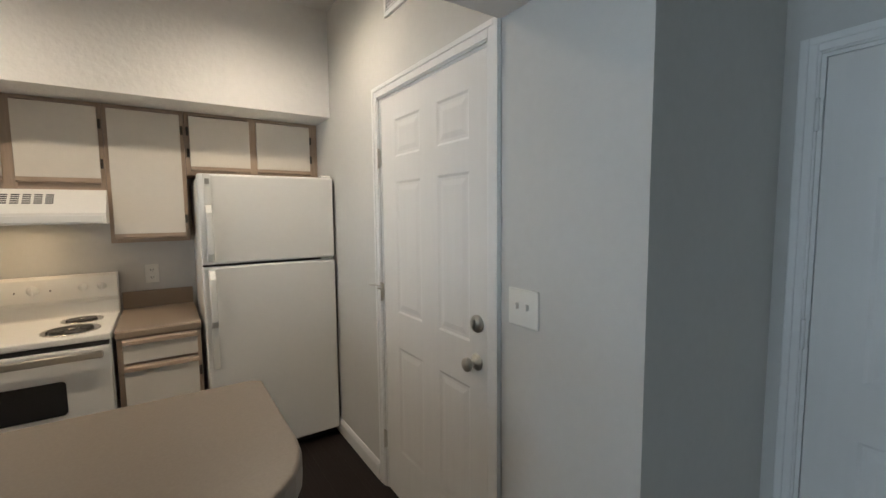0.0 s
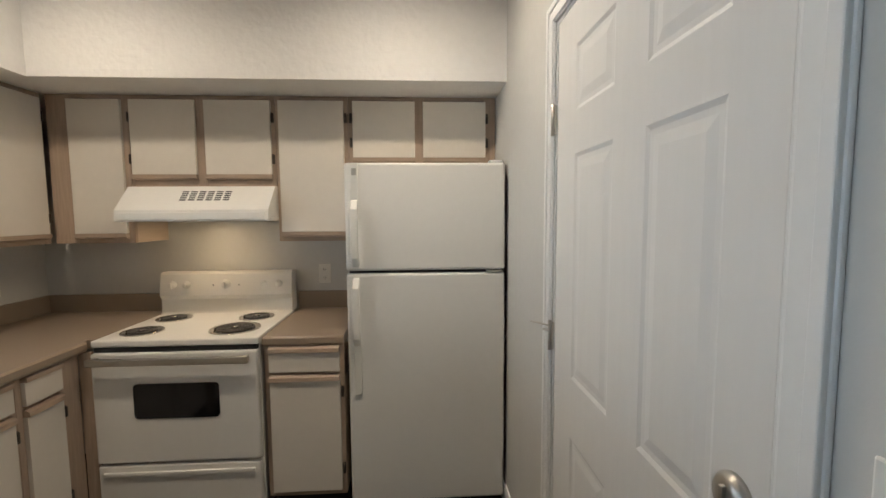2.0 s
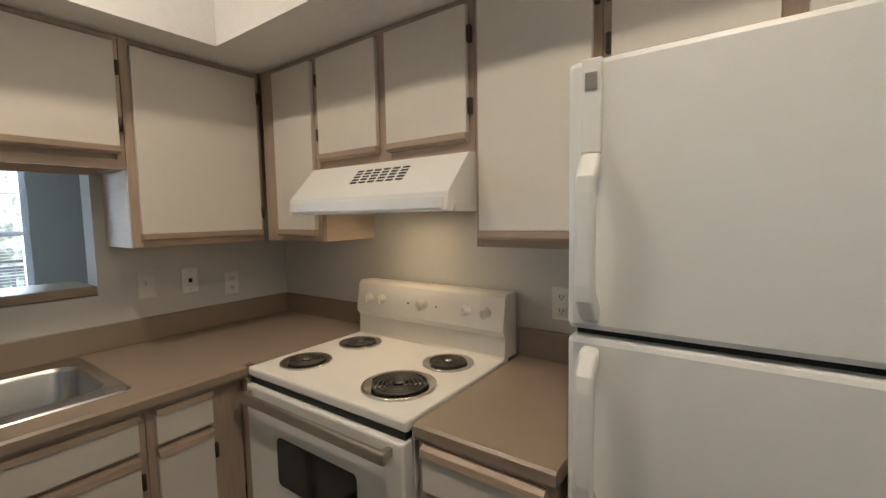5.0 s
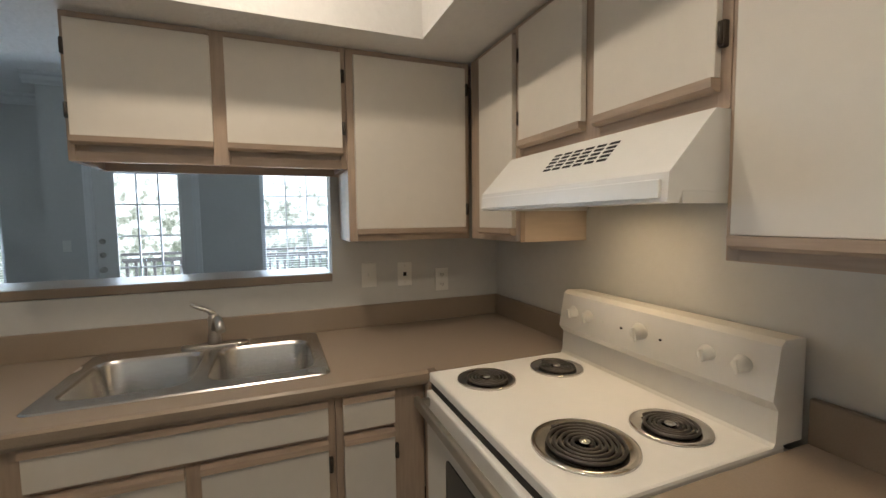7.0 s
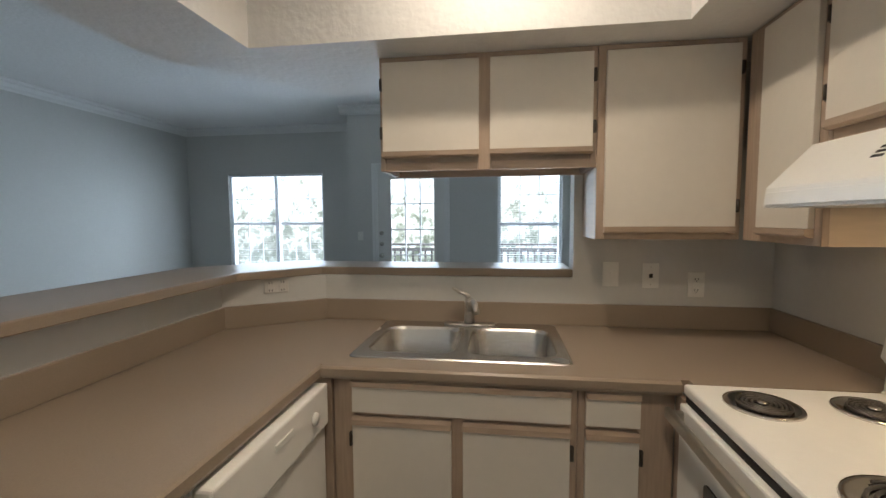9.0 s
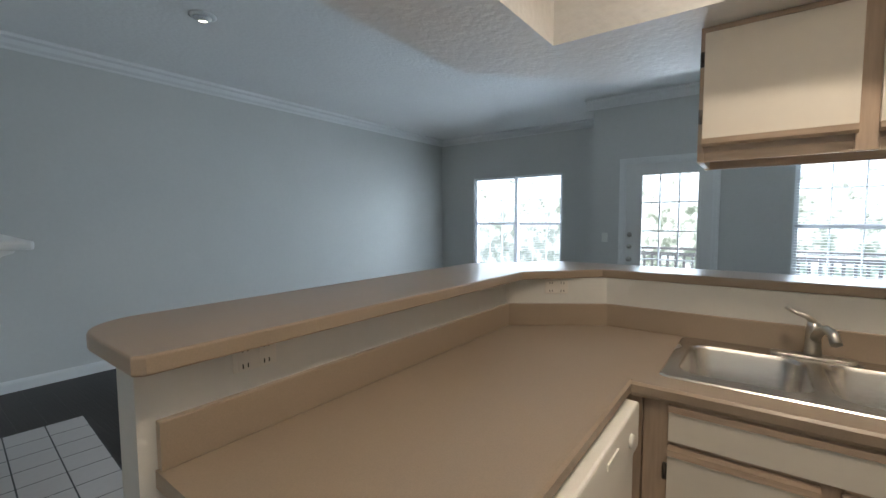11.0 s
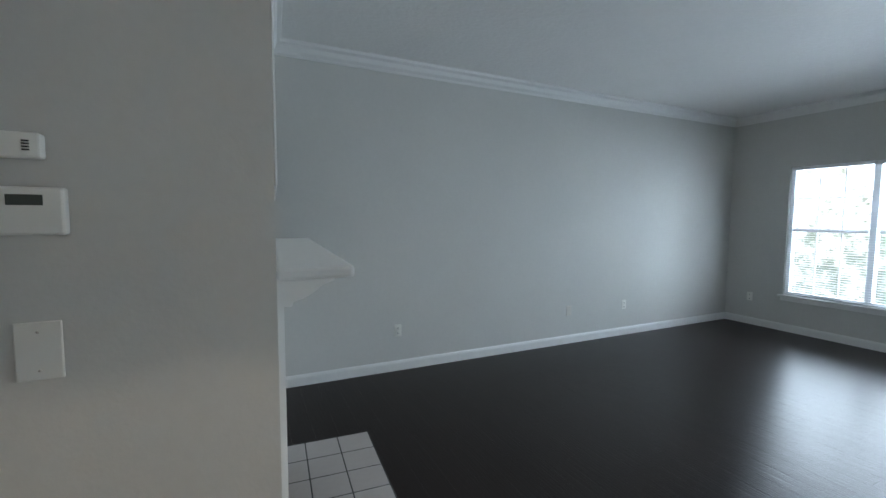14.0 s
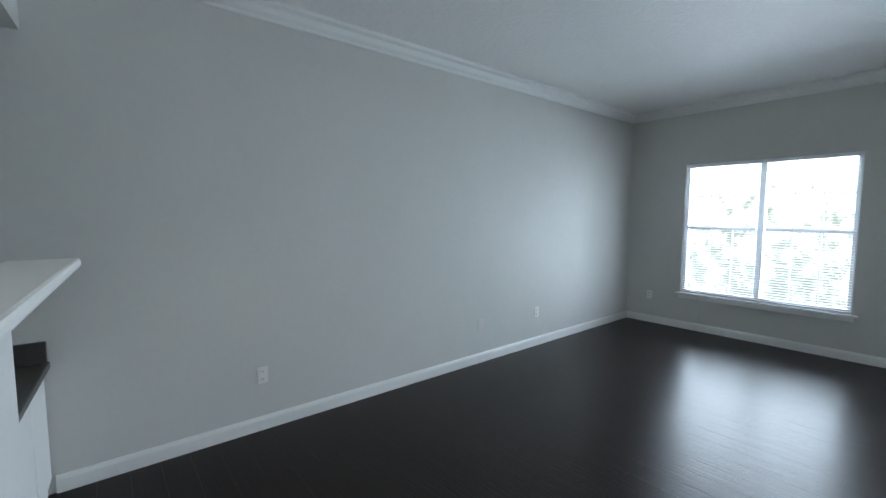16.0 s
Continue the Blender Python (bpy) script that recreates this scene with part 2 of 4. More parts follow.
structure("wall_balcony", bm, WALL, "light painted wall with balcony door and window", "wall")

# sink wall, diagonal and bar half wall
PASS = 2.668
bm = bmesh.new()
box(bm, SINK - 0.12, SINK, PASS, N, 0, SOFFIT)
structure("wall_sink", bm, WALL, "painted wall beside the pass-through", "wall")
HALF = 1.153
bm = bmesh.new()
prism(bm, [(SINK - 0.12, PASS), (SINK - 0.12, 1.33), (0.18, 0.87), (1.82, 0.87), (1.82, 0.975), (0.235, 0.975), (SINK, 1.385), (SINK, PASS)], 0, HALF)
structure("wall_bar", bm, WALL, "painted half wall under the raised bar", "wall")

# soffit round the kitchen tray
TX0, TY0, TY1 = 0.43, 1.285, 2.98
bm = bmesh.new()
prism(bm, [(TX0, TY1), (E, TY1), (E, N), (TX0, N)], SOFFIT, TOP)
prism(bm, [(-0.25, 1.40), (0.375, 0.817), (TX0, 0.817), (TX0, N), (-0.25, N)], SOFFIT, TOP)
prism(bm, [(TX0, 0.817), (E, 0.817), (E, TY0), (TX0, TY0)], SOFFIT, TOP)
structure("ceiling_soffit", bm, CEIL, "textured dropped soffit round the kitchen", "soffit")
structure("ceiling_tray", bx(TX0, E, TY0, TY1, TRAY, TOP - 0.003), CEIL, "raised white kitchen tray ceiling", "ceiling")

# ---- chimney wall, a little off square ----
CH = pose(1.966, HALL_S, 0, 0, 0, -93.4)


def in_ch(ob):
    ob.matrix_world = CH
    return ob


FB0, FB1, FBZ = 0.50, 1.50, 0.80
bm = bmesh.new()
box(bm, 0.0, FB0, 0, 0.62, 0, TOP)
box(bm, FB1, 1.93, 0, 0.62, 0, TOP)
box(bm, FB0, FB1, 0, 0.62, FBZ, TOP)
box(bm, FB0, FB1, 0.5, 0.62, 0, FBZ)
in_ch(structure("wall_chimney", bm, WALL, "light painted chimney breast above the fireplace", "wall"))
in_ch(structure("wall_niche_header", bx(1.93, 2.72, 0.0, 0.62, 2.48, TOP), WALL, "painted header over the niche", "wall"))
in_ch(structure("wall_niche_back", bx(1.93, 2.72, 0.60, 0.72, 0, 2.48), WALL, "painted back wall of the niche", "wall"))

CROWN = [(0, 0), (0.012, 0), (0.018, 0.018), (0.04, 0.04), (0.055, 0.075), (0.085, 0.09), (0.09, 0.115), (0, 0.115)]
BASE = [(0, 0), (0.016, 0), (0.016, 0.075), (0.011, 0.09), (0.006, 0.10), (0, 0.10)]


def crown(a, b, wall, sign, along):
    return extrude_profile(bmesh.new(), [(wall + sign * o, TOP - 0.116 + z) for o, z in CROWN], a, b, along)


def base(a, b, wall, sign, along):
    return extrude_profile(bmesh.new(), [(wall + sign * o, z) for o, z in BASE], a, b, along)


for a, b, wall, sign, along in ((W, 1.80, S, 1, "x"), (S, 0.2, W, 1, "y"), (W, DW, 0.2, -1, "x"), (0.2 - 0.09, N, DW, 1, "y")):
    structure("trim_crown", crown(a, b, wall, sign, along), TRIM, "white painted crown moulding", "moulding")
in_ch(structure("trim_crown", crown(0, 2.72, 0, -1, "x"), TRIM, "white painted crown moulding", "moulding"))
for a, b, wall, sign, along in ((W, 1.80, S, 1, "x"), (S, 0.2, W, 1, "y"), (W, DW, 0.2, -1, "x"), (0.2, BD0 - 0.07, DW, 1, "y"), (BD1 + 0.07, N, DW, 1, "y"),
                                (ED1 + 0.075, N, E, -1, "y"), (HALL_N, ED0 - 0.075, E, -1, "y"), (E, HALL_E, HALL_N, -1, "x"), (1.97, HALL_E, HALL_S, 1, "x")):
    structure("baseboard", base(a, b, wall, sign, along), TRIM, "white painted baseboard", "baseboard")


# ---- doors ----
def panel_door(width, height, panels, thick=0.04):
    """A slab with sunk moulded panels on the face y=0, looking to -y; x from 0 to width."""
    bm = bmesh.new()
    box(bm, 0, width, 0.012, thick, 0, height)
    xs, zs = sorted({0, width, *[p for q in panels for p in q[:2]]}), sorted({0, height, *[p for q in panels for p in q[2:]]})
    for x0, x1 in zip(xs, xs[1:]):
        for z0, z1 in zip(zs, zs[1:]):
            if not any(q[0] <= x0 and x1 <= q[1] and q[2] <= z0 and z1 <= q[3] for q in panels):
                v = [bm.verts.new((x, 0, z)) for x, z in ((x0, z0), (x1, z0), (x1, z1), (x0, z1))]
                bm.faces.new(v)
    for a, b, c, d in panels:
        loops = []
        for inset, depth in ((0, 0), (0.010, 0.004), (0.022, 0.004), (0.045, 0.0005)):
            loops.append([bm.verts.new((x, depth, z)) for x, z in ((a + inset, c + inset), (b - inset, c + inset), (b - inset, d - inset), (a + inset, d - inset))])
        for p, q in zip(loops, loops[1:]):
            for k in range(4):
                bm.faces.new((p[k], p[(k + 1) % 4], q[(k + 1) % 4], q[k]))
        bm.faces.new(loops[-1])
    for x in (0, width):
        bm.faces.new([bm.verts.new(c) for c in ((x, 0, 0), (x, 0.012, 0), (x, 0.012, height), (x, 0, height))])
    bm.faces.new([bm.verts.new(c) for c in ((0, 0, height), (width, 0, height), (width, 0.012, height), (0, 0.012, height))])
    bmesh.ops.remove_doubles(bm, verts=bm.verts, dist=0.0005)
    bmesh.ops.recalc_face_normals(bm, faces=bm.faces)
    return bm


def casing(w, h, cw=0.065):
    """Moulded trim round an opening w by h, in front of y=0."""
    bm = bmesh.new()
    for o, d, t in ((0.0, cw, 0.008), (0.006, cw - 0.02, 0.012), (cw - 0.026, cw - 0.004, 0.016)):
        box(bm, -d, -o, -t, 0, 0, h + d, r=0.003)
        box(bm, w + o, w + d, -t, 0, 0, h + d, r=0.003)
        box(bm, -o, w + o, -t, 0, h + o, h + d, r=0.003)
    return bm


def jamb(w, h, deep=0.12):
    bm = bmesh.new()
    box(bm, -0.004, 0.012, 0.001, deep, 0, h)
    box(bm, w - 0.012, w + 0.004, 0.001, deep, 0, h)
    box(bm, 0.012, w - 0.012, 0.001, deep, h - 0.012, h + 0.004)
    return bm


def knob(bm, x, z, out=0.06):
    m = pose(x, 0, z, 90)
    lathe(bm, [(0.033, 0), (0.033, 0.004), (0.028, 0.010), (0.012, 0.014), (0.011, 0.030), (0.020, 0.034), (0.027, 0.044), (0.027, 0.054), (0.020, 0.060), (0.0, 0.061)], m)
    return bm


def hinge(z):
    bm = bx(-0.010, 0.012, -0.006, 0.0, z - 0.045, z + 0.045)
    tube(bm, [(0.0, -0.009, z - 0.05), (0.0, -0.009, z + 0.05)], 0.006, 8)
    return bm


w = ED1 - ED0
panels = [(a, b, c, d) for a, b in ((0.15, 0.385), (0.525, 0.745)) for c, d in ((0.27, 0.83), (1.01, 1.665), (1.785, 1.965))]
door = thing("door_1", "white six-panel entry door with satin knob and deadbolt", "door", kind="structure", m=pose(E, ED1, 0, 0, 0, -90))
bm = panel_door(w - 0.03, 2.085, panels)
bmesh.ops.translate(bm, verts=bm.verts, vec=(0.015, 0.003, 0.006))
part("door_panel", bm, DOORP, door)
part("door_frame", casing(w, EDT), TRIM, door)
part("door_jamb", jamb(w, EDT), TRIM, door)
bm = knob(bmesh.new(), w - 0.075, 0.95)
bmesh.ops.translate(bm, verts=bm.verts, vec=(0, 0.003, 0))
part("door_knob", bm, NICKEL, door, "satin nickel round knob")
bm = lathe(bmesh.new(), [(0.034, 0), (0.034, 0.008), (0.027, 0.016), (0.012, 0.018), (0.0, 0.018)], pose(w - 0.07, 0.003, 1.10, 90))
box(bm, w - 0.074, w - 0.066, -0.022, -0.004, 1.082, 1.118, r=0.002)
part("deadbolt", bm, NICKEL, door, "satin nickel deadbolt thumbturn")
for z in (1.80, 1.10, 0.28):
    part("hinge", hinge(z), NICKEL, door)
bm = tube(bmesh.new(), [(0.004, -0.004, 1.13), (-0.02, -0.035, 1.135), (-0.05, -0.06, 1.135)], 0.003, 6)
tube(bm, [(0.004, -0.004, 1.115), (-0.01, -0.03, 1.118)], 0.004, 6)
part("door_stop", bm, NICKEL, door, "wire hinge door stop")

w = D21 - D20
panels = [(a, b, c, d) for a, b in ((0.13, 0.36), (0.45, 0.68)) for c, d in ((0.24, 0.80), (0.98, 1.60), (1.72, 1.90))]
door = thing("door_2", "closed white panel door in the hall", "door", kind="structure", m=pose(HALL_E, D21, 0, 0, 0, -90))
bm = panel_door(w - 0.03, D2T - 0.02, panels)
bmesh.ops.translate(bm, verts=bm.verts, vec=(0.015, 0.003, 0.006))
part("door_panel", bm, DOORP, door)
part("door_frame", casing(w, D2T, 0.055), TRIM, door)
part("door_jamb", jamb(w, D2T), TRIM, door)
bm = knob(bmesh.new(), w - 0.075, 0.95)
part("door_knob", bm, NICKEL, door)
for z in (1.81, 1.11, 0.25):
    part("hinge", hinge(z), TRIM, door, "white painted hinge")


# ---- windows with blinds ----
def window(name, label, m, w, z0, z1, units, depth=0.14, sill=True, cols=3, slat_z=0.030):
    """A window in an opening w wide; local x along the wall, -y to the room."""
    win = thing(name, label, "window", kind="structure", m=m)
    bm = bmesh.new()
    t = 0.045
    box(bm, 0, t, 0.04, 0.12, z0, z1)
    box(bm, w - t, w, 0.04, 0.12, z0, z1)
    box(bm, t, w - t, 0.04, 0.12, z1 - t, z1)
    box(bm, t, w - t, 0.04, 0.12, z0, z0 + t)
    for k in range(1, units):
        box(bm, w * k / units - 0.030, w * k / units + 0.030, 0.035, 0.12, z0 + t, z1 - t)
    part("window_frame", bm, VINYL, win)
    mid = z0 + (z1 - z0) * 0.515
    uw = w / units
    for u in range(units):
        a, b = uw * u + 0.045, uw * (u + 1) - 0.045
        bm = bx(a, b, 0.05, 0.10, mid - 0.025, mid + 0.025, r=0.004)
        part("meeting_rail", bm, VINYL, win)
        for k in range(1, cols):
            x = a + (b - a) * k / cols
            part("muntin", bx(x - 0.007, x + 0.007, 0.074, 0.092, z0 + t, z1 - t), VINYL, win)
        for z in ((mid + z1) / 2, (z0 + mid) / 2):
            part("muntin", bx(a, b, 0.073, 0.093, z - 0.007, z + 0.007), VINYL, win)
        g = part("pane", bx(a, b, 0.081, 0.085, z0 + t, z1 - t), GLASS, win)
        g.visible_shadow = False
    if sill:
        part("window_sill", bx(-0.05, w + 0.05, -0.045, 0.04, z0 - 0.022, z0 + 0.003, r=0.005), TRIM, win)
        part("apron", bx(-0.02, w + 0.02, -0.018, -0.001, z0 - 0.075, z0 - 0.022, r=0.004), TRIM, win)
    uw = (w - 0.01) / units
    for u in range(units):
        blind = thing("window_blind", "white horizontal slat blind lowered with open slats", "blind", "window blinds", m=m @ pose(0.005 + uw * u, 0, 0))
        part("head_rail", bx(0.006, uw - 0.006, 0.002, 0.036, z1 - 0.045, z1 - 0.003, r=0.003), SLAT, blind)
        part("bottom_rail", bx(0.008, uw - 0.008, 0.006, 0.032, z0 + 0.012, z0 + 0.028, r=0.003), SLAT, blind)
        sm = None
        n = int((z1 - z0 - 0.09) / slat_z)
        for k in range(n):
            if sm is None:
                bm = bmesh.new()
                prof = [(-0.012, -0.0022), (0, 0.0008), (0.012, 0.0012), (0.012, 0.0022), (0, 0.0018), (-0.012, -0.0012)]
                extrude_profile(bm, prof, 0.010, uw - 0.010, "x")
                ob = part("slat", bm, SLAT, blind)
                sm = ob.data
            else:
                ob = new("slat", sm)
                ob.parent = blind
            ob.location = (0, 0.019, z0 + 0.055 + k * slat_z)
        for x in (0.12, uw - 0.12):
            part("cord", bx(x - 0.001, x + 0.001, 0.0185, 0.0205, z0 + 0.02, z1 - 0.04), SLAT, blind)
    return win


window("window_1", "white double window with grids and blinds", pose(W, WY0, 0, 0, 0, 90), WY1 - WY0, WZ0, WZ1, 2)
window("window_2", "white balcony window with grid and blind", pose(DW, V0, 0, 0, 0, 90), V1 - V0, VZ0, VZ1, 1)

# balcony door
w = BD1 - BD0
door = thing("door_3", "white balcony door with a gridded glass lite", "door", kind="structure", m=pose(DW, BD0, 0, 0, 0, 90))
GX0, GX1, GZ0, GZ1 = 0.19, 0.815, 0.25, 2.0
bm = bmesh.new()
box(bm, 0.012, GX0, 0.02, 0.065, 0.01, BDT - 0.012)
box(bm, GX1, w - 0.012, 0.02, 0.065, 0.01, BDT - 0.012)
box(bm, GX0, GX1, 0.02, 0.065, 0.01, GZ0)
box(bm, GX0, GX1, 0.02, 0.065, GZ1, BDT - 0.012)
part("door_panel", bm, DOORP, door)
bm = bmesh.new()
for a in ((GX0 - 0.012, GX0 + 0.015, GZ0, GZ1), (GX1 - 0.015, GX1 + 0.012, GZ0, GZ1), (GX0, GX1, GZ0 - 0.012, GZ0 + 0.015), (GX0, GX1, GZ1 - 0.015, GZ1 + 0.012)):
    box(bm, a[0], a[1], 0.008, 0.022, a[2], a[3], r=0.003)
part("lite_frame", bm, DOORP, door)
for k in (1, 2):
    x = GX0 + (GX1 - GX0) * k / 3
    part("muntin", bx(x - 0.009, x + 0.009, 0.03, 0.05, GZ0, GZ1), VINYL, door)
for k in range(1, 5):
    z = GZ0 + (GZ1 - GZ0) * k / 5
    part("muntin", bx(GX0, GX1, 0.029, 0.051, z - 0.009, z + 0.009), VINYL, door)
g = part("pane", bx(GX0, GX1, 0.038, 0.042, GZ0, GZ1), GLASS, door)
g.visible_shadow = False
part("door_frame", casing(w, BDT), TRIM, door)
part("door_jamb", jamb(w, BDT, 0.14), TRIM, door)
for z in (1.25, 1.10):
    part("deadbolt", lathe(bmesh.new(), [(0.03, 0), (0.03, 0.012), (0.012, 0.02), (0.010, 0.035), (0.0, 0.036)], pose(0.065, 0.02, z, 90)), NICKEL, door)
bm = knob(bmesh.new(), 0.065, 0.94)
bmesh.ops.translate(bm, verts=bm.verts, vec=(0, 0.02, 0))
part("door_knob", bm, NICKEL, door)

# ---- fireplace ----
fp = thing("fireplace", "white wooden fireplace mantel round a black firebox", "fireplace", m=CH)
part("mantel_shelf", bx(0.17, 2.02, -0.235, 0, 1.325, 1.365, r=0.012), TRIM, fp)
bm = bmesh.new()
prof = [(0, 1.235), (-0.045, 1.235), (-0.05, 1.25), (-0.08, 1.258), (-0.11, 1.275), (-0.14, 1.30), (-0.175, 1.312), (-0.18, 1.325), (0, 1.325)]
extrude_profile(bm, prof, 0.22, 1.97, "x")
part("bed_moulding", bm, TRIM, fp)
for a, b in ((0.27, FB0 - 0.05), (FB1 + 0.05, 1.93)):
    bm = bx(a, b, -0.022, 0, 0.16, 1.2345)
    part("pilaster", bm, TRIM, fp)
    part("plinth", bx(a - 0.01, b + 0.01, -0.034, 0, 0.012, 0.16, r=0.004), TRIM, fp)
part("frieze", bx(FB0 - 0.05, FB1 + 0.05, -0.02, 0, FBZ + 0.10, 1.2345), TRIM, fp)
bm = bmesh.new()
box(bm, FB0 - 0.05, FB0 + 0.03, -0.012, 0.02, 0.012, FBZ + 0.10, r=0.003)
box(bm, FB1 - 0.03, FB1 + 0.05, -0.012, 0.02, 0.012, FBZ + 0.10, r=0.003)
box(bm, FB0 + 0.03, FB1 - 0.03, -0.012, 0.02, FBZ - 0.02, FBZ + 0.10, r=0.003)
part("surround", bm, TRIM, fp)
bm = bmesh.new()
box(bm, FB0 + 0.002, FB0 + 0.02, 0.02, 0.49, 0.008, FBZ - 0.02)
box(bm, FB1 - 0.02, FB1 - 0.002, 0.02, 0.49, 0.008, FBZ - 0.02)
box(bm, FB0 + 0.002, FB1 - 0.002, 0.47, 0.495, 0.008, FBZ - 0.02)
box(bm, FB0 + 0.002, FB1 - 0.002, 0.02, 0.49, FBZ - 0.02, FBZ - 0.002)
box(bm, FB0 + 0.02, FB1 - 0.02, -0.005, 0.47, 0.008, 0.03)
part("firebox", bm, SOOT, fp, "sooty black metal firebox")
bm = bmesh.new()
for a in ((0.335, 0.365, 1.62, 2.80), (1.885, 1.915, 1.62, 2.80), (0.365, 1.885, 1.62, 1.65), (0.365, 1.885, 2.77, 2.80)):
    box(bm, a[0], a[1], -0.011, 0, a[2], a[3], r=0.005)
part("overmantel_moulding", bm, WALL, fp, "painted picture-frame moulding")

niche = thing("niche_cabinet", "white built-in cabinet with a dark top in the niche", "cabinet", m=CH)
part("body", bx(1.935, 2.70, 0.03, 0.59, 0, 0.715), TRIM, niche)
part("top", bx(1.932, 2.70, -0.02, 0.60, 0.717, 0.755, r=0.006), SLATE, niche, "dark stone cabinet top")
part("side_splash", bx(2.672, 2.70, -0.012, 0.60, 0.7555, 0.868, r=0.004), SLATE, niche, "low dark stone splash against the wall")
for a in (1.96, 2.335):
    part("door", bx(a, a + 0.355, 0.008, 0.029, 0.10, 0.69, r=0.004), TRIM, niche)

hearth = in_ch(tagged(part("hearth", bx(0.20, 1.682, -0.583, -0.0005, -0.003, 0.0088), GROUT), "square white ceramic tile hearth with dark grout", "hearth"))
tm = {}
for i in range(3):
    for j in range(7):
        if i not in tm:
            t = part("tile", box(bmesh.new(), 0.0035, 0.2065, 0.0035, 0.2065 if i < 2 else 0.150, 0, 0.007, r=0.002), TILE, hearth)
            tm[i if i == 2 else 0] = tm[i] = t.data
        else:
            t = new("tile", tm[i])
            t.parent = hearth
        t.location = (0.207 + 0.21 * j, -0.578 + 0.21 * i, 0.003)

# ---- raised bar top ----
bar = []
for k in range(9):
    a = radians(90 * k / 8)
    bar.append((1.697 + 0.15 * math.cos(a), 0.795 - 0.15 * math.sin(a)))
bar += [(0.06, 0.64), (-0.36, 1.06), (-0.36, PASS), (SINK - 0.01, PASS), (SINK - 0.01, 1.36), (0.255, 1.072), (1.827, 1.072), (1.847, 1.057)]
tagged(part("bar_top", prism(bmesh.new(), bar, HALF + 0.001, 1.195, r=0.006), LAMINATE), "raised taupe laminate bar top with rounded end", "bar top")

# ---- kitchen counters ----
CT, CB = 0.918, 0.878
SX0, SX1, SY0, SY1 = 0.06, 0.51, 1.752, 2.56
EDGE = ((-0.023, CB - 0.008), (-0.006, CB - 0.006), (0.0, CB + 0.006), (0.0, CT - 0.008), (-0.008, CT - 0.001), (-0.023, CT))
top = thing("countertop", "U-shaped taupe laminate countertop with rolled edge", "countertop")
part("corner_slab", bx(SINK, 0.645, SY1, N, CB, CT), LAMINATE, top)
part("sink_back_strip", bx(SINK, SX0, SY0, SY1, CB, CT), LAMINATE, top)
part("sink_front_strip", bx(SX1, 0.645, SY0, SY1, CB, CT), LAMINATE, top)
part("peninsula_slab", prism(bmesh.new(), [(SINK, 1.385), (0.235, 0.975), (1.79, 0.975), (1.79, 1.645), (0.645, 1.645), (0.645, SY0), (SINK, SY0)], CB, CT), LAMINATE, top)
part("rolled_edge", extrude_profile(bmesh.new(), [(0.668 + o, z) for o, z in EDGE], 1.668, 2.90, "y"), LAMINATE, top)
part("rolled_edge", extrude_profile(bmesh.new(), [(1.668 + o, z) for o, z in EDGE], 0.645, 1.79, "x"), LAMINATE, top)
part("stove_filler", bx(0.645, 0.675, 2.93, N, CB, CT), LAMINATE, top)
top = thing("countertop", "short taupe laminate countertop beside the stove", "countertop")
part("slab", bx(1.465, 1.855, 2.93, N, CB, CT), LAMINATE, top)
part("rolled_edge", extrude_profile(bmesh.new(), [(2.907 - o, z) for o, z in EDGE], 1.465, 1.855, "x"), LAMINATE, top)
BS = 1.027
splash = thing("backsplash", "low taupe laminate backsplash on the counter", "backsplash")
part("long_strip", prism(bmesh.new(), [(SINK, N), (SINK, 1.385), (0.235, 0.975), (1.785, 0.975), (1.785, 0.997), (0.246, 0.997), (SINK + 0.02, 1.396), (SINK + 0.02, N)], CT, BS, r=0.004), LAMINATE, splash)
part("stove_wall_strip", bx(SINK + 0.02, 0.68, N - 0.02, N, CT, BS, r=0.004), LAMINATE, splash)
tagged(part("backsplash", bx(1.465, 1.855, N - 0.02, N, CT, BS, r=0.004), LAMINATE), "low taupe laminate backsplash on the counter", "backsplash")


# ---- cabinets ----
def cab_m(side):
    """Local frames: x along the front seen from the kitchen, -y out of the front."""
    return pose(0, 3.265, 0) if side == "north" else pose(0.248, 0, 0, 0, 0, 90)


def slab_door(parent, x0, x1, z0, z1, pull, hinge_x, name="door", out=0.02):
    """An off-white slab with an oak pull strip at its foot (pull -1) or head (+1)."""
    s = 0.028
    if pull < 0:
        d = part(name, bx(x0, x1, -out, -0.001, z0 + s, z1, r=0.002), MELAMINE, parent)
        bm = extrude_profile(bmesh.new(), [(-0.001, z0), (-out + 0.004, z0), (-out - 0.008, z0 + 0.008), (-out - 0.010, z0 + s - 0.001), (-0.001, z0 + s - 0.001)], x0, x1, "x")
    else:
        d = part(name, bx(x0, x1, -out, -0.001, z0, z1 - s, r=0.002), MELAMINE, parent)
        bm = extrude_profile(bmesh.new(), [(-0.001, z1), (-out + 0.004, z1), (-out - 0.008, z1 - 0.008), (-out - 0.010, z1 - s + 0.001), (-0.001, z1 - s + 0.001)], x0, x1, "x")
    part("pull_strip", bm, OAKH, d, "pickled oak finger pull")
    if hinge_x is not None:
        for z in (z0 + 0.11, z1 - 0.09) if z1 - z0 > 0.3 else ():
            bm = bx(hinge_x - 0.007, hinge_x + 0.007, -0.016, 0, z - 0.026, z + 0.026, r=0.003)
            tube(bm, [(hinge_x, -0.018, z - 0.022), (hinge_x, -0.018, z + 0.022)], 0.005, 8)
            part("hinge", bm, HINGE, d, "dark bronze hinge")
    return d


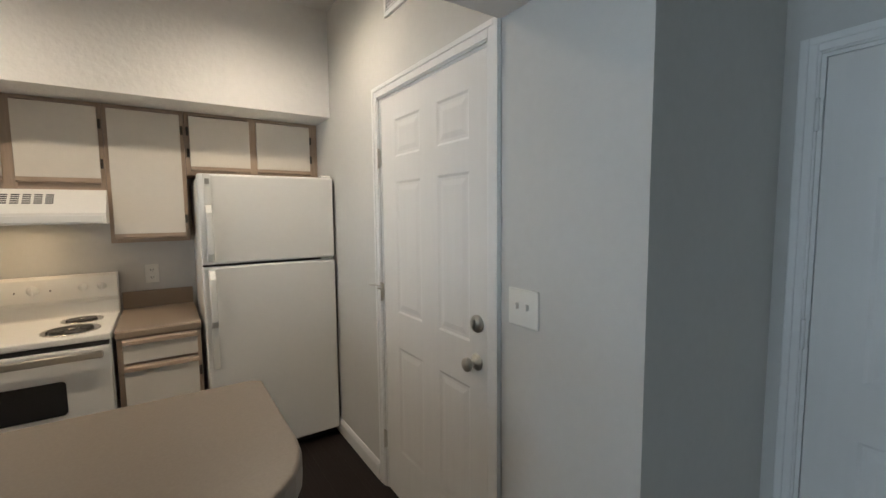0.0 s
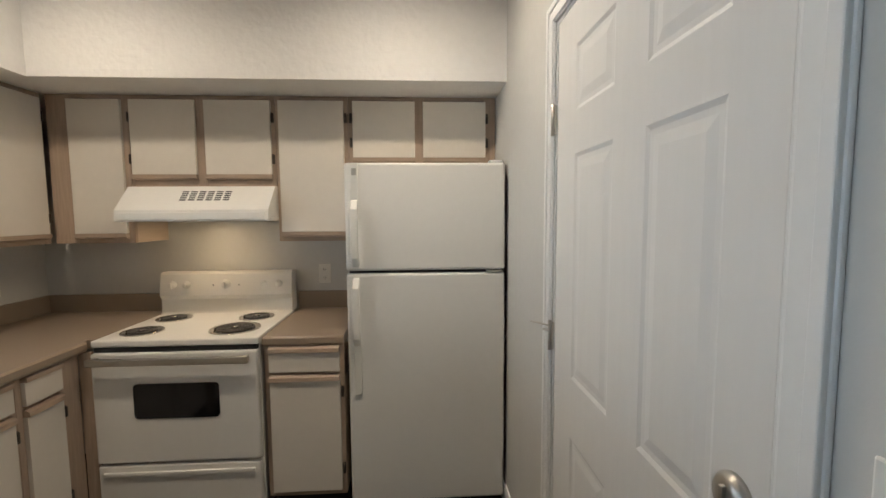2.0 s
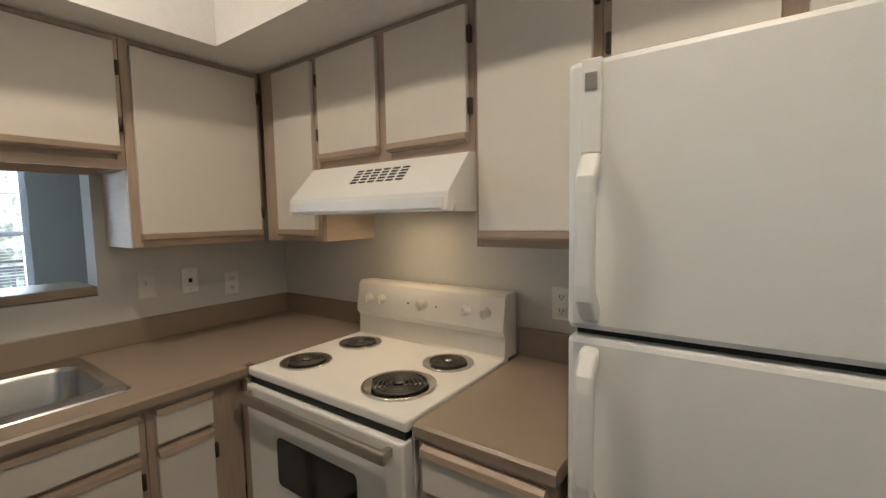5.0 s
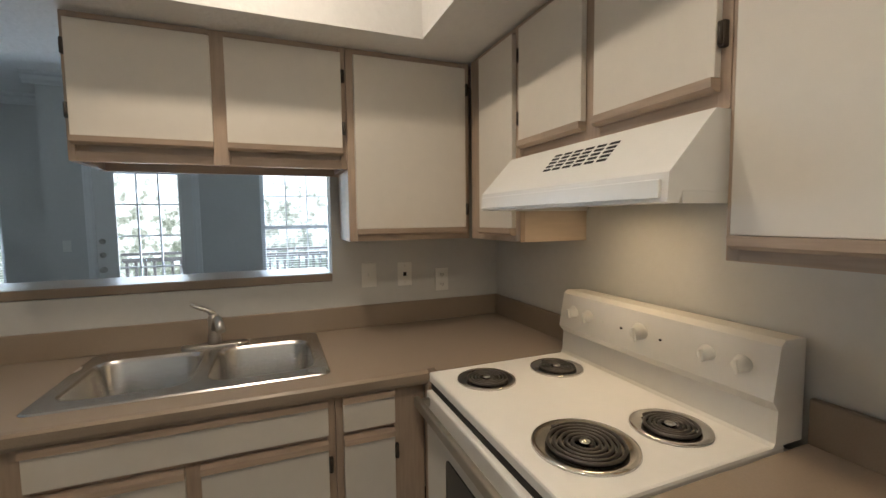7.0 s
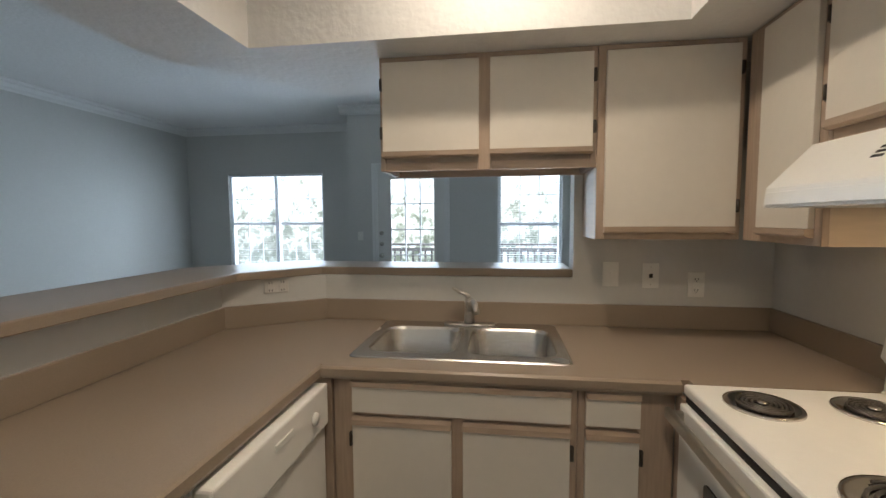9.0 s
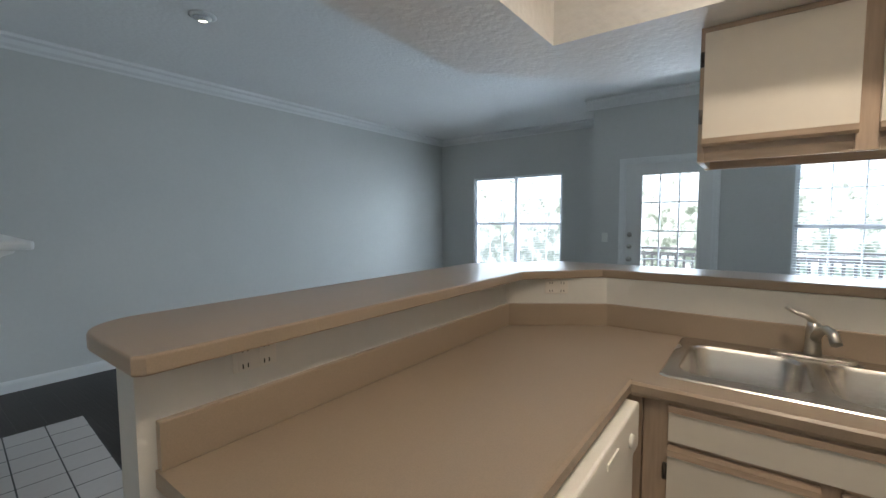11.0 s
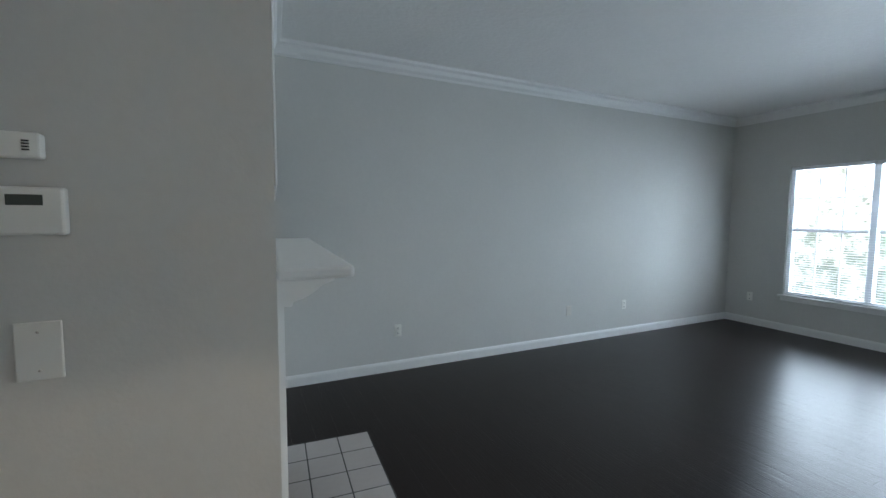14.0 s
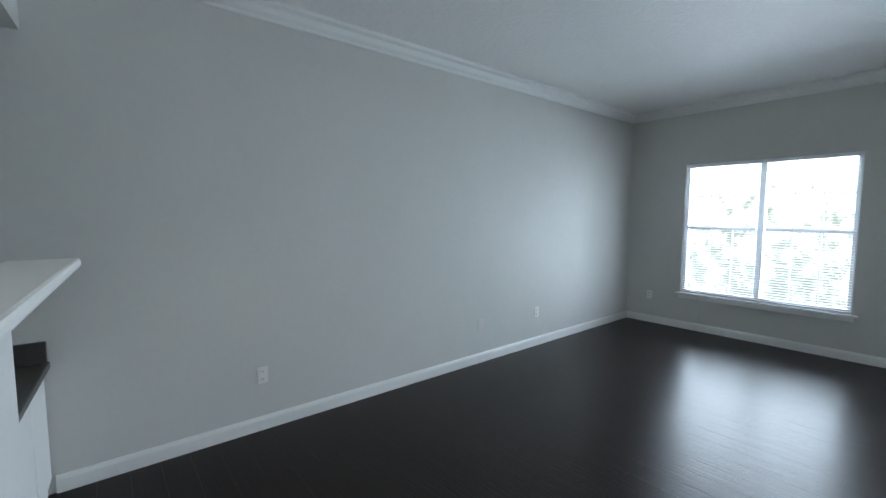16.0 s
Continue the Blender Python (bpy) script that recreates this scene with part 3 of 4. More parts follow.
def upper(side, label, x0, x1, z0, doors, deep=0.305, z1=SOFFIT - 0.002, sides=RAWWOOD, recess=0.0):
    c = thing("wall_cabinet", label, "cabinet", "kitchen wall cabinets", m=cab_m(side))
    part("body", bx(x0 + 0.001, x1 - 0.001, 0.021, deep, z0 + recess, z1), sides, c)
    if recess:
        part("back_rail", bx(x0 + 0.001, x1 - 0.001, deep - 0.02, deep, z0 - 0.004, z0 + recess - 0.0005), OAKH, c)
        for a in (x0 + 0.001, x1 - 0.019):
            part("side_lip", bx(a, a + 0.018, 0.021, deep - 0.0205, z0, z0 + recess - 0.0005), OAKH, c)
    edges = [x0] + [v for d in doors for v in d[:2]] + [x1]
    zt, zb = z1 - 0.018, z0 + 0.035
    for a, b in zip(edges[::2], edges[1::2]):
        part("face_stile", bx(a - 0.006 if a > x0 else a, b + 0.006 if b < x1 else b, 0, 0.02, z0, z1, r=0.0015), OAK, c)
    for d in doors:
        part("face_rail", bx(d[0] + 0.0065, d[1] - 0.0065, 0.001, 0.02, zt, z1), OAKH, c)
        part("face_rail", bx(d[0] + 0.0065, d[1] - 0.0065, 0.001, 0.02, z0, zb), OAKH, c)
    for d in doors:
        slab_door(c, d[0], d[1], d[2], 2.122, -1, d[3])
    return c


upper("north", "tall off-white wall cabinet with oak frame in the corner", 0.27, 0.685, 1.36, [(0.385, 0.655, 1.385, None)])
upper("north", "off-white two-door wall cabinet above the range hood", 0.687, 1.452, 1.665, [(0.70, 1.035, 1.70, 0.692), (1.085, 1.432, 1.70, 1.440)])
upper("north", "tall off-white wall cabinet beside the range hood", 1.454, 1.845, 1.36, [(1.474, 1.823, 1.385, 1.832)])
upper("north", "short off-white two-door cabinet above the refrigerator", 1.847, E - 0.005, 1.765, [(1.872, 2.212, 1.79, 1.862), (2.257, 2.605, 1.79, 2.613)])
upper("west", "off-white two-door wall cabinet above the sink opening", 1.785, 2.705, 1.66, [(1.80, 2.22, 1.715, 1.793), (2.267, 2.686, 1.715, 2.694)], deep=0.29, recess=0.032)
upper("west", "tall off-white corner wall cabinet with oak frame", 2.707, 3.262, 1.36, [(2.737, 3.236, 1.385, 3.245)], deep=0.29)


def lower(m, label, x0, x1, drawers, doors, deep=0.60, fill=()):
    c = thing("base_cabinet", label, "cabinet", "kitchen base cabinets", m=m)
    part("body", bx(x0 + 0.001, x1 - 0.001, 0.021, deep, 0.10, 0.70), RAWWOOD, c)
    # board coloured near-black to carry the shade of the toe recess
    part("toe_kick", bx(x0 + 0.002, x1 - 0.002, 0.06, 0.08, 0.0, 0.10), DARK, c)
    spans = sorted(doors)
    edges = [x0] + [v for d in spans for v in d[:2]] + [x1]
    for a, b in zip(edges[::2], edges[1::2]):
        part("face_stile", bx(a - 0.006 if a > x0 else a, b + 0.006 if b < x1 else b, 0, 0.02, 0.10, CB - 0.010, r=0.0015), OAK, c)
    for d in spans:
        for z0, z1 in ((0.10, 0.135), (0.69, 0.75), (0.845, CB - 0.010)):
            part("face_rail", bx(d[0] + 0.0065, d[1] - 0.0065, 0.001, 0.02, z0, z1), OAKH, c)
    for d in drawers:
        slab_door(c, d[0], d[1], 0.742, 0.868, 1, None, "drawer_front")
    for d in spans:
        slab_door(c, d[0], d[1], 0.13, 0.725, 1, d[2])
    return c


sm = pose(0.625, 0, 0, 0, 0, 90)
lower(sm, "off-white sink base cabinet with oak frame", 1.70, 2.58, [(1.776, 2.557)], [(1.776, 2.143, 1.768), (2.185, 2.555, 2.563)])
lower(sm, "narrow off-white base cabinet with one drawer", 2.582, 2.895, [(2.606, 2.783)], [(2.606, 2.781, 2.79)])
lower(pose(0, 2.925, 0), "off-white base cabinet with drawer beside the stove", 1.468, 1.852, [(1.494, 1.832)], [(1.494, 1.832, 1.842)])
pc = pose(0, 1.625, 0, 0, 0, 180)
lower(pc, "off-white peninsula base cabinet", -1.785, -1.295, [(-1.765, -1.315)], [(-1.765, -1.315, -1.772)])
tagged(part("corner_filler", bx(0.6255, 0.6825, 2.897, 2.917, 0.0, CB - 0.01, r=0.002), OAK), "pickled oak filler strip beside the stove", "filler")
tagged(part("corner_filler", bx(0.60, 0.64, 1.60, 1.697, 0.0, CB - 0.01), OAK), "pickled oak corner filler strip", "filler")

# dishwasher
dw = thing("dishwasher", "white built-in dishwasher in the peninsula", "dishwasher", m=pose(0, 1.66, 0, 0, 0, 180))
part("body", bx(-1.285, -0.665, 0.02, 0.58, 0.10, 0.86), ENAMEL, dw)
part("door", bx(-1.285, -0.665, -0.02, 0.018, 0.12, 0.70, r=0.006), ENAMEL, dw)
part("control_panel", bx(-1.285, -0.665, -0.035, 0.018, 0.706, 0.858, r=0.008), ENAMEL, dw)
part("dial", lathe(bmesh.new(), [(0.022, 0), (0.020, 0.009), (0.0, 0.010)], pose(-0.78, -0.035, 0.775, 90)), PLASTIC, dw)
part("latch", bx(-1.03, -0.93, -0.040, -0.034, 0.80, 0.82, r=0.002), PLASTIC, dw)
# recess shade below the door is put into this board's colour
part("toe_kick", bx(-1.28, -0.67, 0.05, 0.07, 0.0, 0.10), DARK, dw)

# ---- sink and tap ----
sink = thing("sink", "double-bowl stainless steel drop-in sink", "sink", m=pose(0, 0, CT))


def rrect(x0, x1, y0, y1, r, n=6):
    out = []
    for cx, cy, a0 in ((x1 - r, y1 - r, 0), (x0 + r, y1 - r, 90), (x0 + r, y0 + r, 180), (x1 - r, y0 + r, 270)):
        for k in range(n + 1):
            a = radians(a0 + 90 * k / n)
            out.append((cx + r * math.cos(a), cy + r * math.sin(a)))
    return out


def bowl(x0, x1, y0, y1):
    bm = bmesh.new()
    rings = []
    for inset, z, r in ((0, 0.005, 0.075), (0.005, 0.0, 0.075), (0.010, -0.012, 0.073), (0.020, -0.14, 0.066), (0.032, -0.165, 0.058), (0.06, -0.176, 0.04)):
        rings.append([bm.verts.new((x, y, z)) for x, y in rrect(x0 + inset, x1 - inset, y0 + inset, y1 - inset, r)])
    n = len(rings[0])
    for a, b in zip(rings, rings[1:]):
        for k in range(n):
            bm.faces.new((a[k], a[(k + 1) % n], b[(k + 1) % n], b[k])).smooth = True
    bm.faces.new(rings[-1])
    bmesh.ops.recalc_face_normals(bm, faces=bm.faces)
    bmesh.ops.reverse_faces(bm, faces=bm.faces)
    return bm


RX0, RX1, RY0, RY1 = -0.018, 0.552, 1.732, 2.576
bowls = ((0.085, 0.488, 1.772, 2.140), (0.085, 0.488, 2.182, 2.538))
for b in bowls:
    part("bowl", bowl(*b), STEEL, sink)
    part("drain", lathe(bmesh.new(), [(0.042, -0.174), (0.042, -0.170), (0.030, -0.171), (0.0, -0.173)], pose((b[0] + b[1]) / 2, (b[2] + b[3]) / 2, 0)), CHROME, sink)
# rim: outer edge, with the two bowl outlines cut through
bm = bmesh.new()
edge_loops = []
for pts in [rrect(RX0, RX1, RY0, RY1, 0.035)] + [rrect(*b, 0.075) for b in bowls]:
    vs = [bm.verts.new((x, y, 0.005)) for x, y in pts]
    edge_loops += [bm.edges.new((vs[k], vs[(k + 1) % len(vs)])) for k in range(len(vs))]
outer = edge_loops[:28]
bmesh.ops.triangle_fill(bm, use_beauty=True, use_dissolve=False, edges=edge_loops)
ext = bmesh.ops.extrude_edge_only(bm, edges=outer)
for v in [g for g in ext["geom"] if isinstance(g, bmesh.types.BMVert)]:
    c = Vector(((RX0 + RX1) / 2, (RY0 + RY1) / 2, 0))
    d = (v.co - c)
    v.co = Vector((v.co.x + 0.006 * (1 if d.x > 0 else -1), v.co.y + 0.006 * (1 if d.y > 0 else -1), 0.0005))
bmesh.ops.recalc_face_normals(bm, faces=bm.faces)
part("rim", bm, STEEL, sink)

tap = thing("faucet", "brushed nickel single-lever kitchen faucet on the sink", "faucet", m=pose(0.038, 2.162, CT + 0.005))
part("deck_plate", prism(bmesh.new(), rrect(-0.028, 0.028, -0.125, 0.125, 0.027), 0.0, 0.012, r=0.004), NICKEL, tap)
part("body", lathe(bmesh.new(), [(0.027, 0.012), (0.024, 0.05), (0.022, 0.10), (0.024, 0.115), (0.020, 0.135), (0.0, 0.142)]), NICKEL, tap)
part("spout", tube(bmesh.new(), [(0.0, 0, 0.07), (0.05, 0.012, 0.115), (0.10, 0.025, 0.135), (0.15, 0.037, 0.130), (0.175, 0.044, 0.10)], [0.016, 0.016, 0.015, 0.016, 0.017], 12), NICKEL, tap)
part("lever", tube(bmesh.new(), [(0.0, 0, 0.135), (-0.004, -0.02, 0.155), (-0.006, -0.05, 0.165), (-0.006, -0.085, 0.185)], [0.014, 0.010, 0.008, 0.007], 10), NICKEL, tap)

# ---- stove ----
SL, SR, SF = 0.684, 1.452, 2.895
stove = thing("stove", "white freestanding electric coil range", "stove", m=pose(SL, SF, 0))
w = SR - SL
part("body", bx(0.002, w - 0.002, 0.035, 0.655, 0.02, 0.885), ENAMEL, stove)
bm = bx(0, w, 0, 0.60, 0.888, 0.922, r=0.008)
part("cooktop", bm, ENAMEL, stove)
prof = [(0.555, 0.922), (0.66, 0.922), (0.66, 1.165), (0.585, 1.168), (0.570, 1.155), (0.548, 1.03), (0.568, 1.005), (0.563, 0.93)]
bm = extrude_profile(bmesh.new(), prof, 0, w, "x")
bg = part("backguard", bm, ENAMEL, stove)
for i, x in enumerate((0.075, 0.155, w / 2, w - 0.165, w - 0.075)):
    r = 0.023 if i == 2 else 0.018
    m = pose(x, 0.559, 1.095, 99)
    kb = part("control_knob", lathe(bmesh.new(), [(r * 1.25, 0), (r * 1.2, 0.004), (r, 0.006), (r * 0.9, 0.022), (0.0, 0.024)], m), PLASTIC, stove)
    bm = bx(-0.004, 0.004, -r, r, 0.022, 0.031, r=0.002)
    bmesh.ops.transform(bm, matrix=m, verts=bm.verts)
    part("grip", bm, PLASTIC, kb)
for x in (0.225, w / 2 - 0.075, w / 2 + 0.075):
    part("indicator", lathe(bmesh.new(), [(0.004, 0), (0.004, 0.003), (0.0, 0.004)], pose(x, 0.558, 1.09, 99), 10), DARK if x > 0.25 else PLASTIC, stove)
for bxx, byy, r in ((0.145, 0.150, 0.078), (0.148, 0.425, 0.074), (0.592, 0.172, 0.105), (0.608, 0.425, 0.078)):
    m = pose(bxx, byy, 0.922)
    b = part("burner_bowl", lathe(bmesh.new(), [(r + 0.018, 0.001), (r + 0.016, 0.006), (r + 0.006, 0.006), (r - 0.004, 0.0015), (0.02, 0.001), (0.0, 0.001)], m, 36), CHROME, stove, "chrome drip bowl")
    pts = []
    turns = 5.6 if r > 0.1 else 4.6
    for k in range(int(turns * 26)):
        a = 2 * math.pi * k / 26
        rad = 0.018 + (r - 0.026) * k / (turns * 26)
        pts.append((bxx + rad * math.cos(a), byy + rad * math.sin(a), 0.9285))
    part("coil", tube(bmesh.new(), pts, 0.0044, 6), COIL, b, "black spiral heating coil")
    part("medallion", lathe(bmesh.new(), [(0.014, 0.008), (0.013, 0.013), (0.0, 0.014)], m, 14), CHROME, b)
od = part("oven_door", bx(0.004, w - 0.004, -0.012, 0.033, 0.325, 0.862, r=0.008), ENAMEL, stove)
bm = prism(bmesh.new(), rrect(0.19, w - 0.185, 0.545, 0.715, 0.02), -0.004, 0.003)
bmesh.ops.transform(bm, matrix=Matrix.Translation((0, -0.013, 0)) @ Matrix.Rotation(radians(90), 4, "X"), verts=bm.verts)
part("oven_window", bm, BLACK, od, "black glass oven window")
# dark bar filling the slot under the cooktop, coloured as its shade
part("vent_gap_shade", bx(0.01, w - 0.01, 0.006, 0.04, 0.864, 0.886), DARK, stove)
bm = bx(0.01, w - 0.03, -0.060, -0.040, 0.815, 0.850, r=0.006)
for x in (0.025, w - 0.06):
    box(bm, x, x + 0.02, -0.042, -0.010, 0.818, 0.845, r=0.003)
part("handle", bm, NICKEL, od, "long metal oven handle")
dr = part("storage_drawer", bx(0.004, w - 0.004, -0.010, 0.033, 0.055, 0.312, r=0.008), ENAMEL, stove)
part("drawer_lip", bx(0.03, w - 0.03, -0.020, -0.008, 0.262, 0.282, r=0.004), ENAMEL, dr)
# near-black board, coloured as the shade under the drawer
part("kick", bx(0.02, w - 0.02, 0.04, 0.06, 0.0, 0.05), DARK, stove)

# ---- range hood ----
hood = thing("range_hood", "white under-cabinet range hood with its light on", "range hood", m=pose(0, 0, 0))
H0, H1 = 0.688, 1.453
bm = bmesh.new()
prof = [(3.565, 1.662), (3.225, 1.662), (3.105, 1.535), (3.10, 1.478), (3.13, 1.476), (3.14, 1.50), (3.565, 1.50)]
extrude_profile(bm, prof, H0, H1, "x")
part("canopy", bm, ENAMEL, hood)
part("front_band", bx(H0 + 0.015, H1 - 0.015, 3.095, 3.103, 1.485, 1.522, r=0.002), ENAMEL, hood)
bm = bmesh.new()
box(bm, H0, H0 + 0.012, 3.14, 3.565, 1.476, 1.4995)
box(bm, H1 - 0.012, H1, 3.14, 3.565, 1.476, 1.4995)
part("skirt", bm, ENAMEL, hood)
slope = math.degrees(math.atan2(0.127, 0.12))
hm = Matrix.Translation((0, 3.175, 1.609)) @ Matrix.Rotation(radians(slope), 4, "X")
for i in range(6):
    for k in range(5):
        x = 0.985 + i * 0.044
        bm = bx(x, x + 0.032, -0.034 + k * 0.015, -0.026 + k * 0.015, -0.003, 0.0012)
        bmesh.ops.transform(bm, matrix=hm, verts=bm.verts)
        part("vent_slot", bm, DARK, hood)
part("light_lens", bx(0.94, 1.12, 3.28, 3.38, 1.485, 1.4995), PLASTIC, hood)

# ---- refrigerator ----
F0, F1, FF = 1.876, 2.648, 2.91
fr = thing("refrigerator", "white two-door top-freezer refrigerator beside the wall", "refrigerator", m=pose(F0, FF, 0))
w = F1 - F0
part("cabinet", bx(0.004, w - 0.004, 0.075, 0.655, 0.03, 1.732, r=0.006), FRIDGE, fr)
fd = part("freezer_door", bx(0, w, 0, 0.068, 1.233, 1.75, r=0.012), FRIDGE, fr)
md = part("main_door", bx(0, w, 0, 0.068, 0.055, 1.218, r=0.012), FRIDGE, fr)
part("gasket", bx(0.01, w - 0.01, 0.066, 0.078, 0.10, 1.72), DARK, fr)
# dark bar between the doors, coloured as the shade of the split
part("split_gap_shade", bx(0.012, w - 0.004, 0.03, 0.066, 1.2185, 1.2325), DARK, fr)


def fridge_handle(z0, z1, foot):
    bm = bmesh.new()
    lo, hi = min(z0, z1), max(z0, z1)
    prof = [(0.002, lo), (-0.018, lo + 0.01), (-0.048, lo + 0.05), (-0.052, lo + 0.08), (-0.052, hi - 0.08), (-0.048, hi - 0.05), (-0.018, hi - 0.01), (0.002, hi),
            (0.002, hi - 0.035), (-0.026, hi - 0.07), (-0.028, hi - 0.09), (-0.028, lo + 0.09), (-0.026, lo + 0.07), (0.002, lo + 0.035)]
    extrude_profile(bm, [(o, z) for o, z in prof], 0.029, 0.066, "x")
    bmesh.ops.bevel(bm, geom=[e for e in bm.edges if len(e.link_faces) == 2 and e.calc_face_angle(0) > 1.2], offset=0.009, segments=3, profile=0.5, affect="EDGES")
    return bm


part("handle", fridge_handle(1.248, 1.58, 0), PLASTIC, fd, "white moulded plastic handle")
part("handle_trim", bx(0.029, 0.066, -0.010, 0.001, 1.575, 1.748, r=0.003), PLASTIC, fd)
part("badge", bx(0.036, 0.059, -0.0125, -0.0095, 1.690, 1.722, r=0.001), NICKEL, fd, "small grey maker's badge")
part("handle", fridge_handle(0.86, 1.205, 0), PLASTIC, md, "white moulded plastic handle")
part("handle_trim", bx(0.029, 0.066, -0.010, 0.001, 0.62, 0.868, r=0.003), PLASTIC, md)
part("hinge_cap", bx(w - 0.075, w - 0.01, 0.01, 0.06, 1.7502, 1.764, r=0.004), PLASTIC, fr)
part("centre_hinge", bx(w - 0.09, w - 0.015, -0.004, 0.05, 1.220, 1.230), NICKEL, fr)
part("kick_grille", bx(0.01, w - 0.01, 0.05, 0.075, 0.008, 0.05), DARK, fr)
for x in (0.06, w - 0.1):
    part("foot", bx(x, x + 0.04, 0.09, 0.13, 0, 0.032), DARK, fr)


# ---- wall plates ----
def plate(m, label, kind, w=0.075, h=0.12):
    """Local x along the wall, -y to the room, centred."""
    p = thing("outlet" if "outlet" in kind else "wall_plate", label, "outlet" if "outlet" in kind else "wall plate", m=m)
    white = ALMOND if kind in ("quad_outlet", "cover") else PLASTIC
    part("cover", bx(-w / 2, w / 2, -0.006, 0, -h / 2, h / 2, r=0.003), white, p)
    if kind == "outlet":
        for z in (-0.026, 0.026):
            f = part("socket", bx(-0.017, 0.017, -0.009, -0.005, z - 0.016, z + 0.016, r=0.002), PLASTIC, p)
            bm = bx(-0.008, -0.005, -0.0095, -0.0085, z - 0.004, z + 0.007)
            box(bm, 0.005, 0.008, -0.0095, -0.0085, z - 0.004, z + 0.006)
            box(bm, -0.002, 0.002, -0.0095, -0.0085, z - 0.011, z - 0.007)
            part("slots", bm, DARK, f)
    if kind == "quad_outlet":
        for x in (-0.028, 0.028):
            f = part("socket", bx(x - 0.017, x + 0.017, -0.009, -0.005, -0.030, 0.030, r=0.002), ALMOND, p)
            bm = bmesh.new()
            for z in (-0.02, 0.02):
                box(bm, x - 0.008, x - 0.005, -0.0098, -0.0088, z - 0.005, z + 0.006)
                box(bm, x + 0.005, x + 0.008, -0.0098, -0.0088, z - 0.005, z + 0.006)
            part("slots", bm, DARK, f)
    if kind == "switch2":
        for x in (-0.023, 0.023):
            part("toggle", bx(x - 0.005, x + 0.005, -0.018, -0.005, -0.004, 0.016, r=0.002), PLASTIC, p)
    if kind == "switch":
        part("toggle", bx(-0.005, 0.005, -0.018, -0.005, -0.004, 0.016, r=0.002), PLASTIC, p)
    if kind == "jack":
        part("jack", bx(-0.008, 0.008, -0.009, -0.005, -0.01, 0.01), DARK, p)
    if kind in ("cover", "jack", "blank"):
        for z in (-0.042, 0.042):
            part("screw", lathe(bmesh.new(), [(0.003, 0), (0.003, 0.0015), (0.0, 0.002)], pose(0, -0.006, z, 90), 8), NICKEL, p)
    return p


east, north, west, south, hs = -90, 0, 90, 180, 180
plate(pose(E, 1.17, 1.205, 0, 0, east), "white double switch plate beside the entry door", "switch2", 0.135, 0.125)
plate(pose(SINK, 2.845, 1.175, 0, 0, west), "white switch plate on the kitchen wall", "switch")
plate(pose(SINK, 3.03, 1.17, 0, 0, west), "white jack plate on the kitchen wall", "jack")
plate(pose(SINK, 3.235, 1.13, 0, 0, west), "white duplex outlet above the counter", "outlet")
plate(pose(1.63, N, 1.135, 0, 0, north), "white duplex outlet beside the stove", "outlet")
plate(pose(1.563, 0.975, 1.110, 0, 0, 180), "white double outlet under the bar top", "quad_outlet", 0.115, 0.068)
plate(pose(0.0925, 1.18, 1.110, 0, 0, 124.8), "white double outlet under the bar top", "quad_outlet", 0.115, 0.068)
for x in (0.69, -2.41):
    plate(pose(x, S, 0.40, 0, 0, 180), "white duplex outlet low on the living room wall", "outlet")
plate(pose(-1.488, S, 0.40, 0, 0, 180), "painted-over cable plate low on the wall", "cover")
plate(pose(W, -2.706, 0.40, 0, 0, 90), "white duplex outlet beside the window", "outlet")
plate(pose(DW, 0.37, 1.21, 0, 0, 90), "white switch plate beside the balcony door", "switch")
plate(pose(2.445, HALL_S, 1.228, 0, 0, 180), "white blank cover plate on the hall wall", "blank", 0.082, 0.128)

th = thing("thermostat", "white programmable thermostat on the hall wall", "thermostat", m=pose(2.455, HALL_S, 1.528, 0, 0, 180))
part("case", bx(-0.075, 0.075, -0.028, 0, -0.050, 0.050, r=0.006), PLASTIC, th)
part("display", bx(-0.018, 0.040, -0.0295, -0.027, 0.012, 0.034), LCD, th, "grey display")
for i in range(2):
    for j in range(2):
        part("button", bx(-0.066 + 0.012 * i, -0.058 + 0.012 * i, -0.0305, -0.027, -0.012 + 0.014 * j, -0.005 + 0.014 * j), DARK if i == j else PLASTIC, th)
co = thing("alarm", "white plastic gas alarm box above the thermostat", "alarm", m=pose(2.468, HALL_S, 1.662, 0, 0, 180))
part("case", bx(-0.055, 0.055, -0.03, 0, -0.026, 0.026, r=0.005), PLASTIC, co)
bm = bmesh.new()
for k in range(4):
    box(bm, 0.026, 0.038, -0.0315, -0.0295, -0.011 + 0.006 * k, -0.008 + 0.006 * k)
part("grille", bm, DARK, co)
part("mark", bx(-0.047, -0.038, -0.0312, -0.0295, 0.002, 0.005), DARK, co)

vent = thing("air_vent", "white return air grille high on the wall", "vent", m=pose(E, 1.94, 2.56, 0, 0, -90))
bm = bmesh.new()
for a in ((-0.18, 0.18, -0.10, -0.075), (-0.18, 0.18, 0.075, 0.10), (-0.18, -0.155, -0.075, 0.075), (0.155, 0.18, -0.075, 0.075)):
    box(bm, a[0], a[1], -0.014, 0, a[2], a[3], r=0.003)
part("frame", bm, TRIM, vent)
# dark sheet whose colour gives the shade behind the louvres
part("backing", bx(-0.155, 0.155, -0.003, 0, -0.075, 0.075), DARK, vent)
for k in range(9):
    part("louvre", bx(-0.155, 0.155, -0.011, -0.004, -0.070 + 0.0165 * k, -0.062 + 0.0165 * k), TRIM, vent)

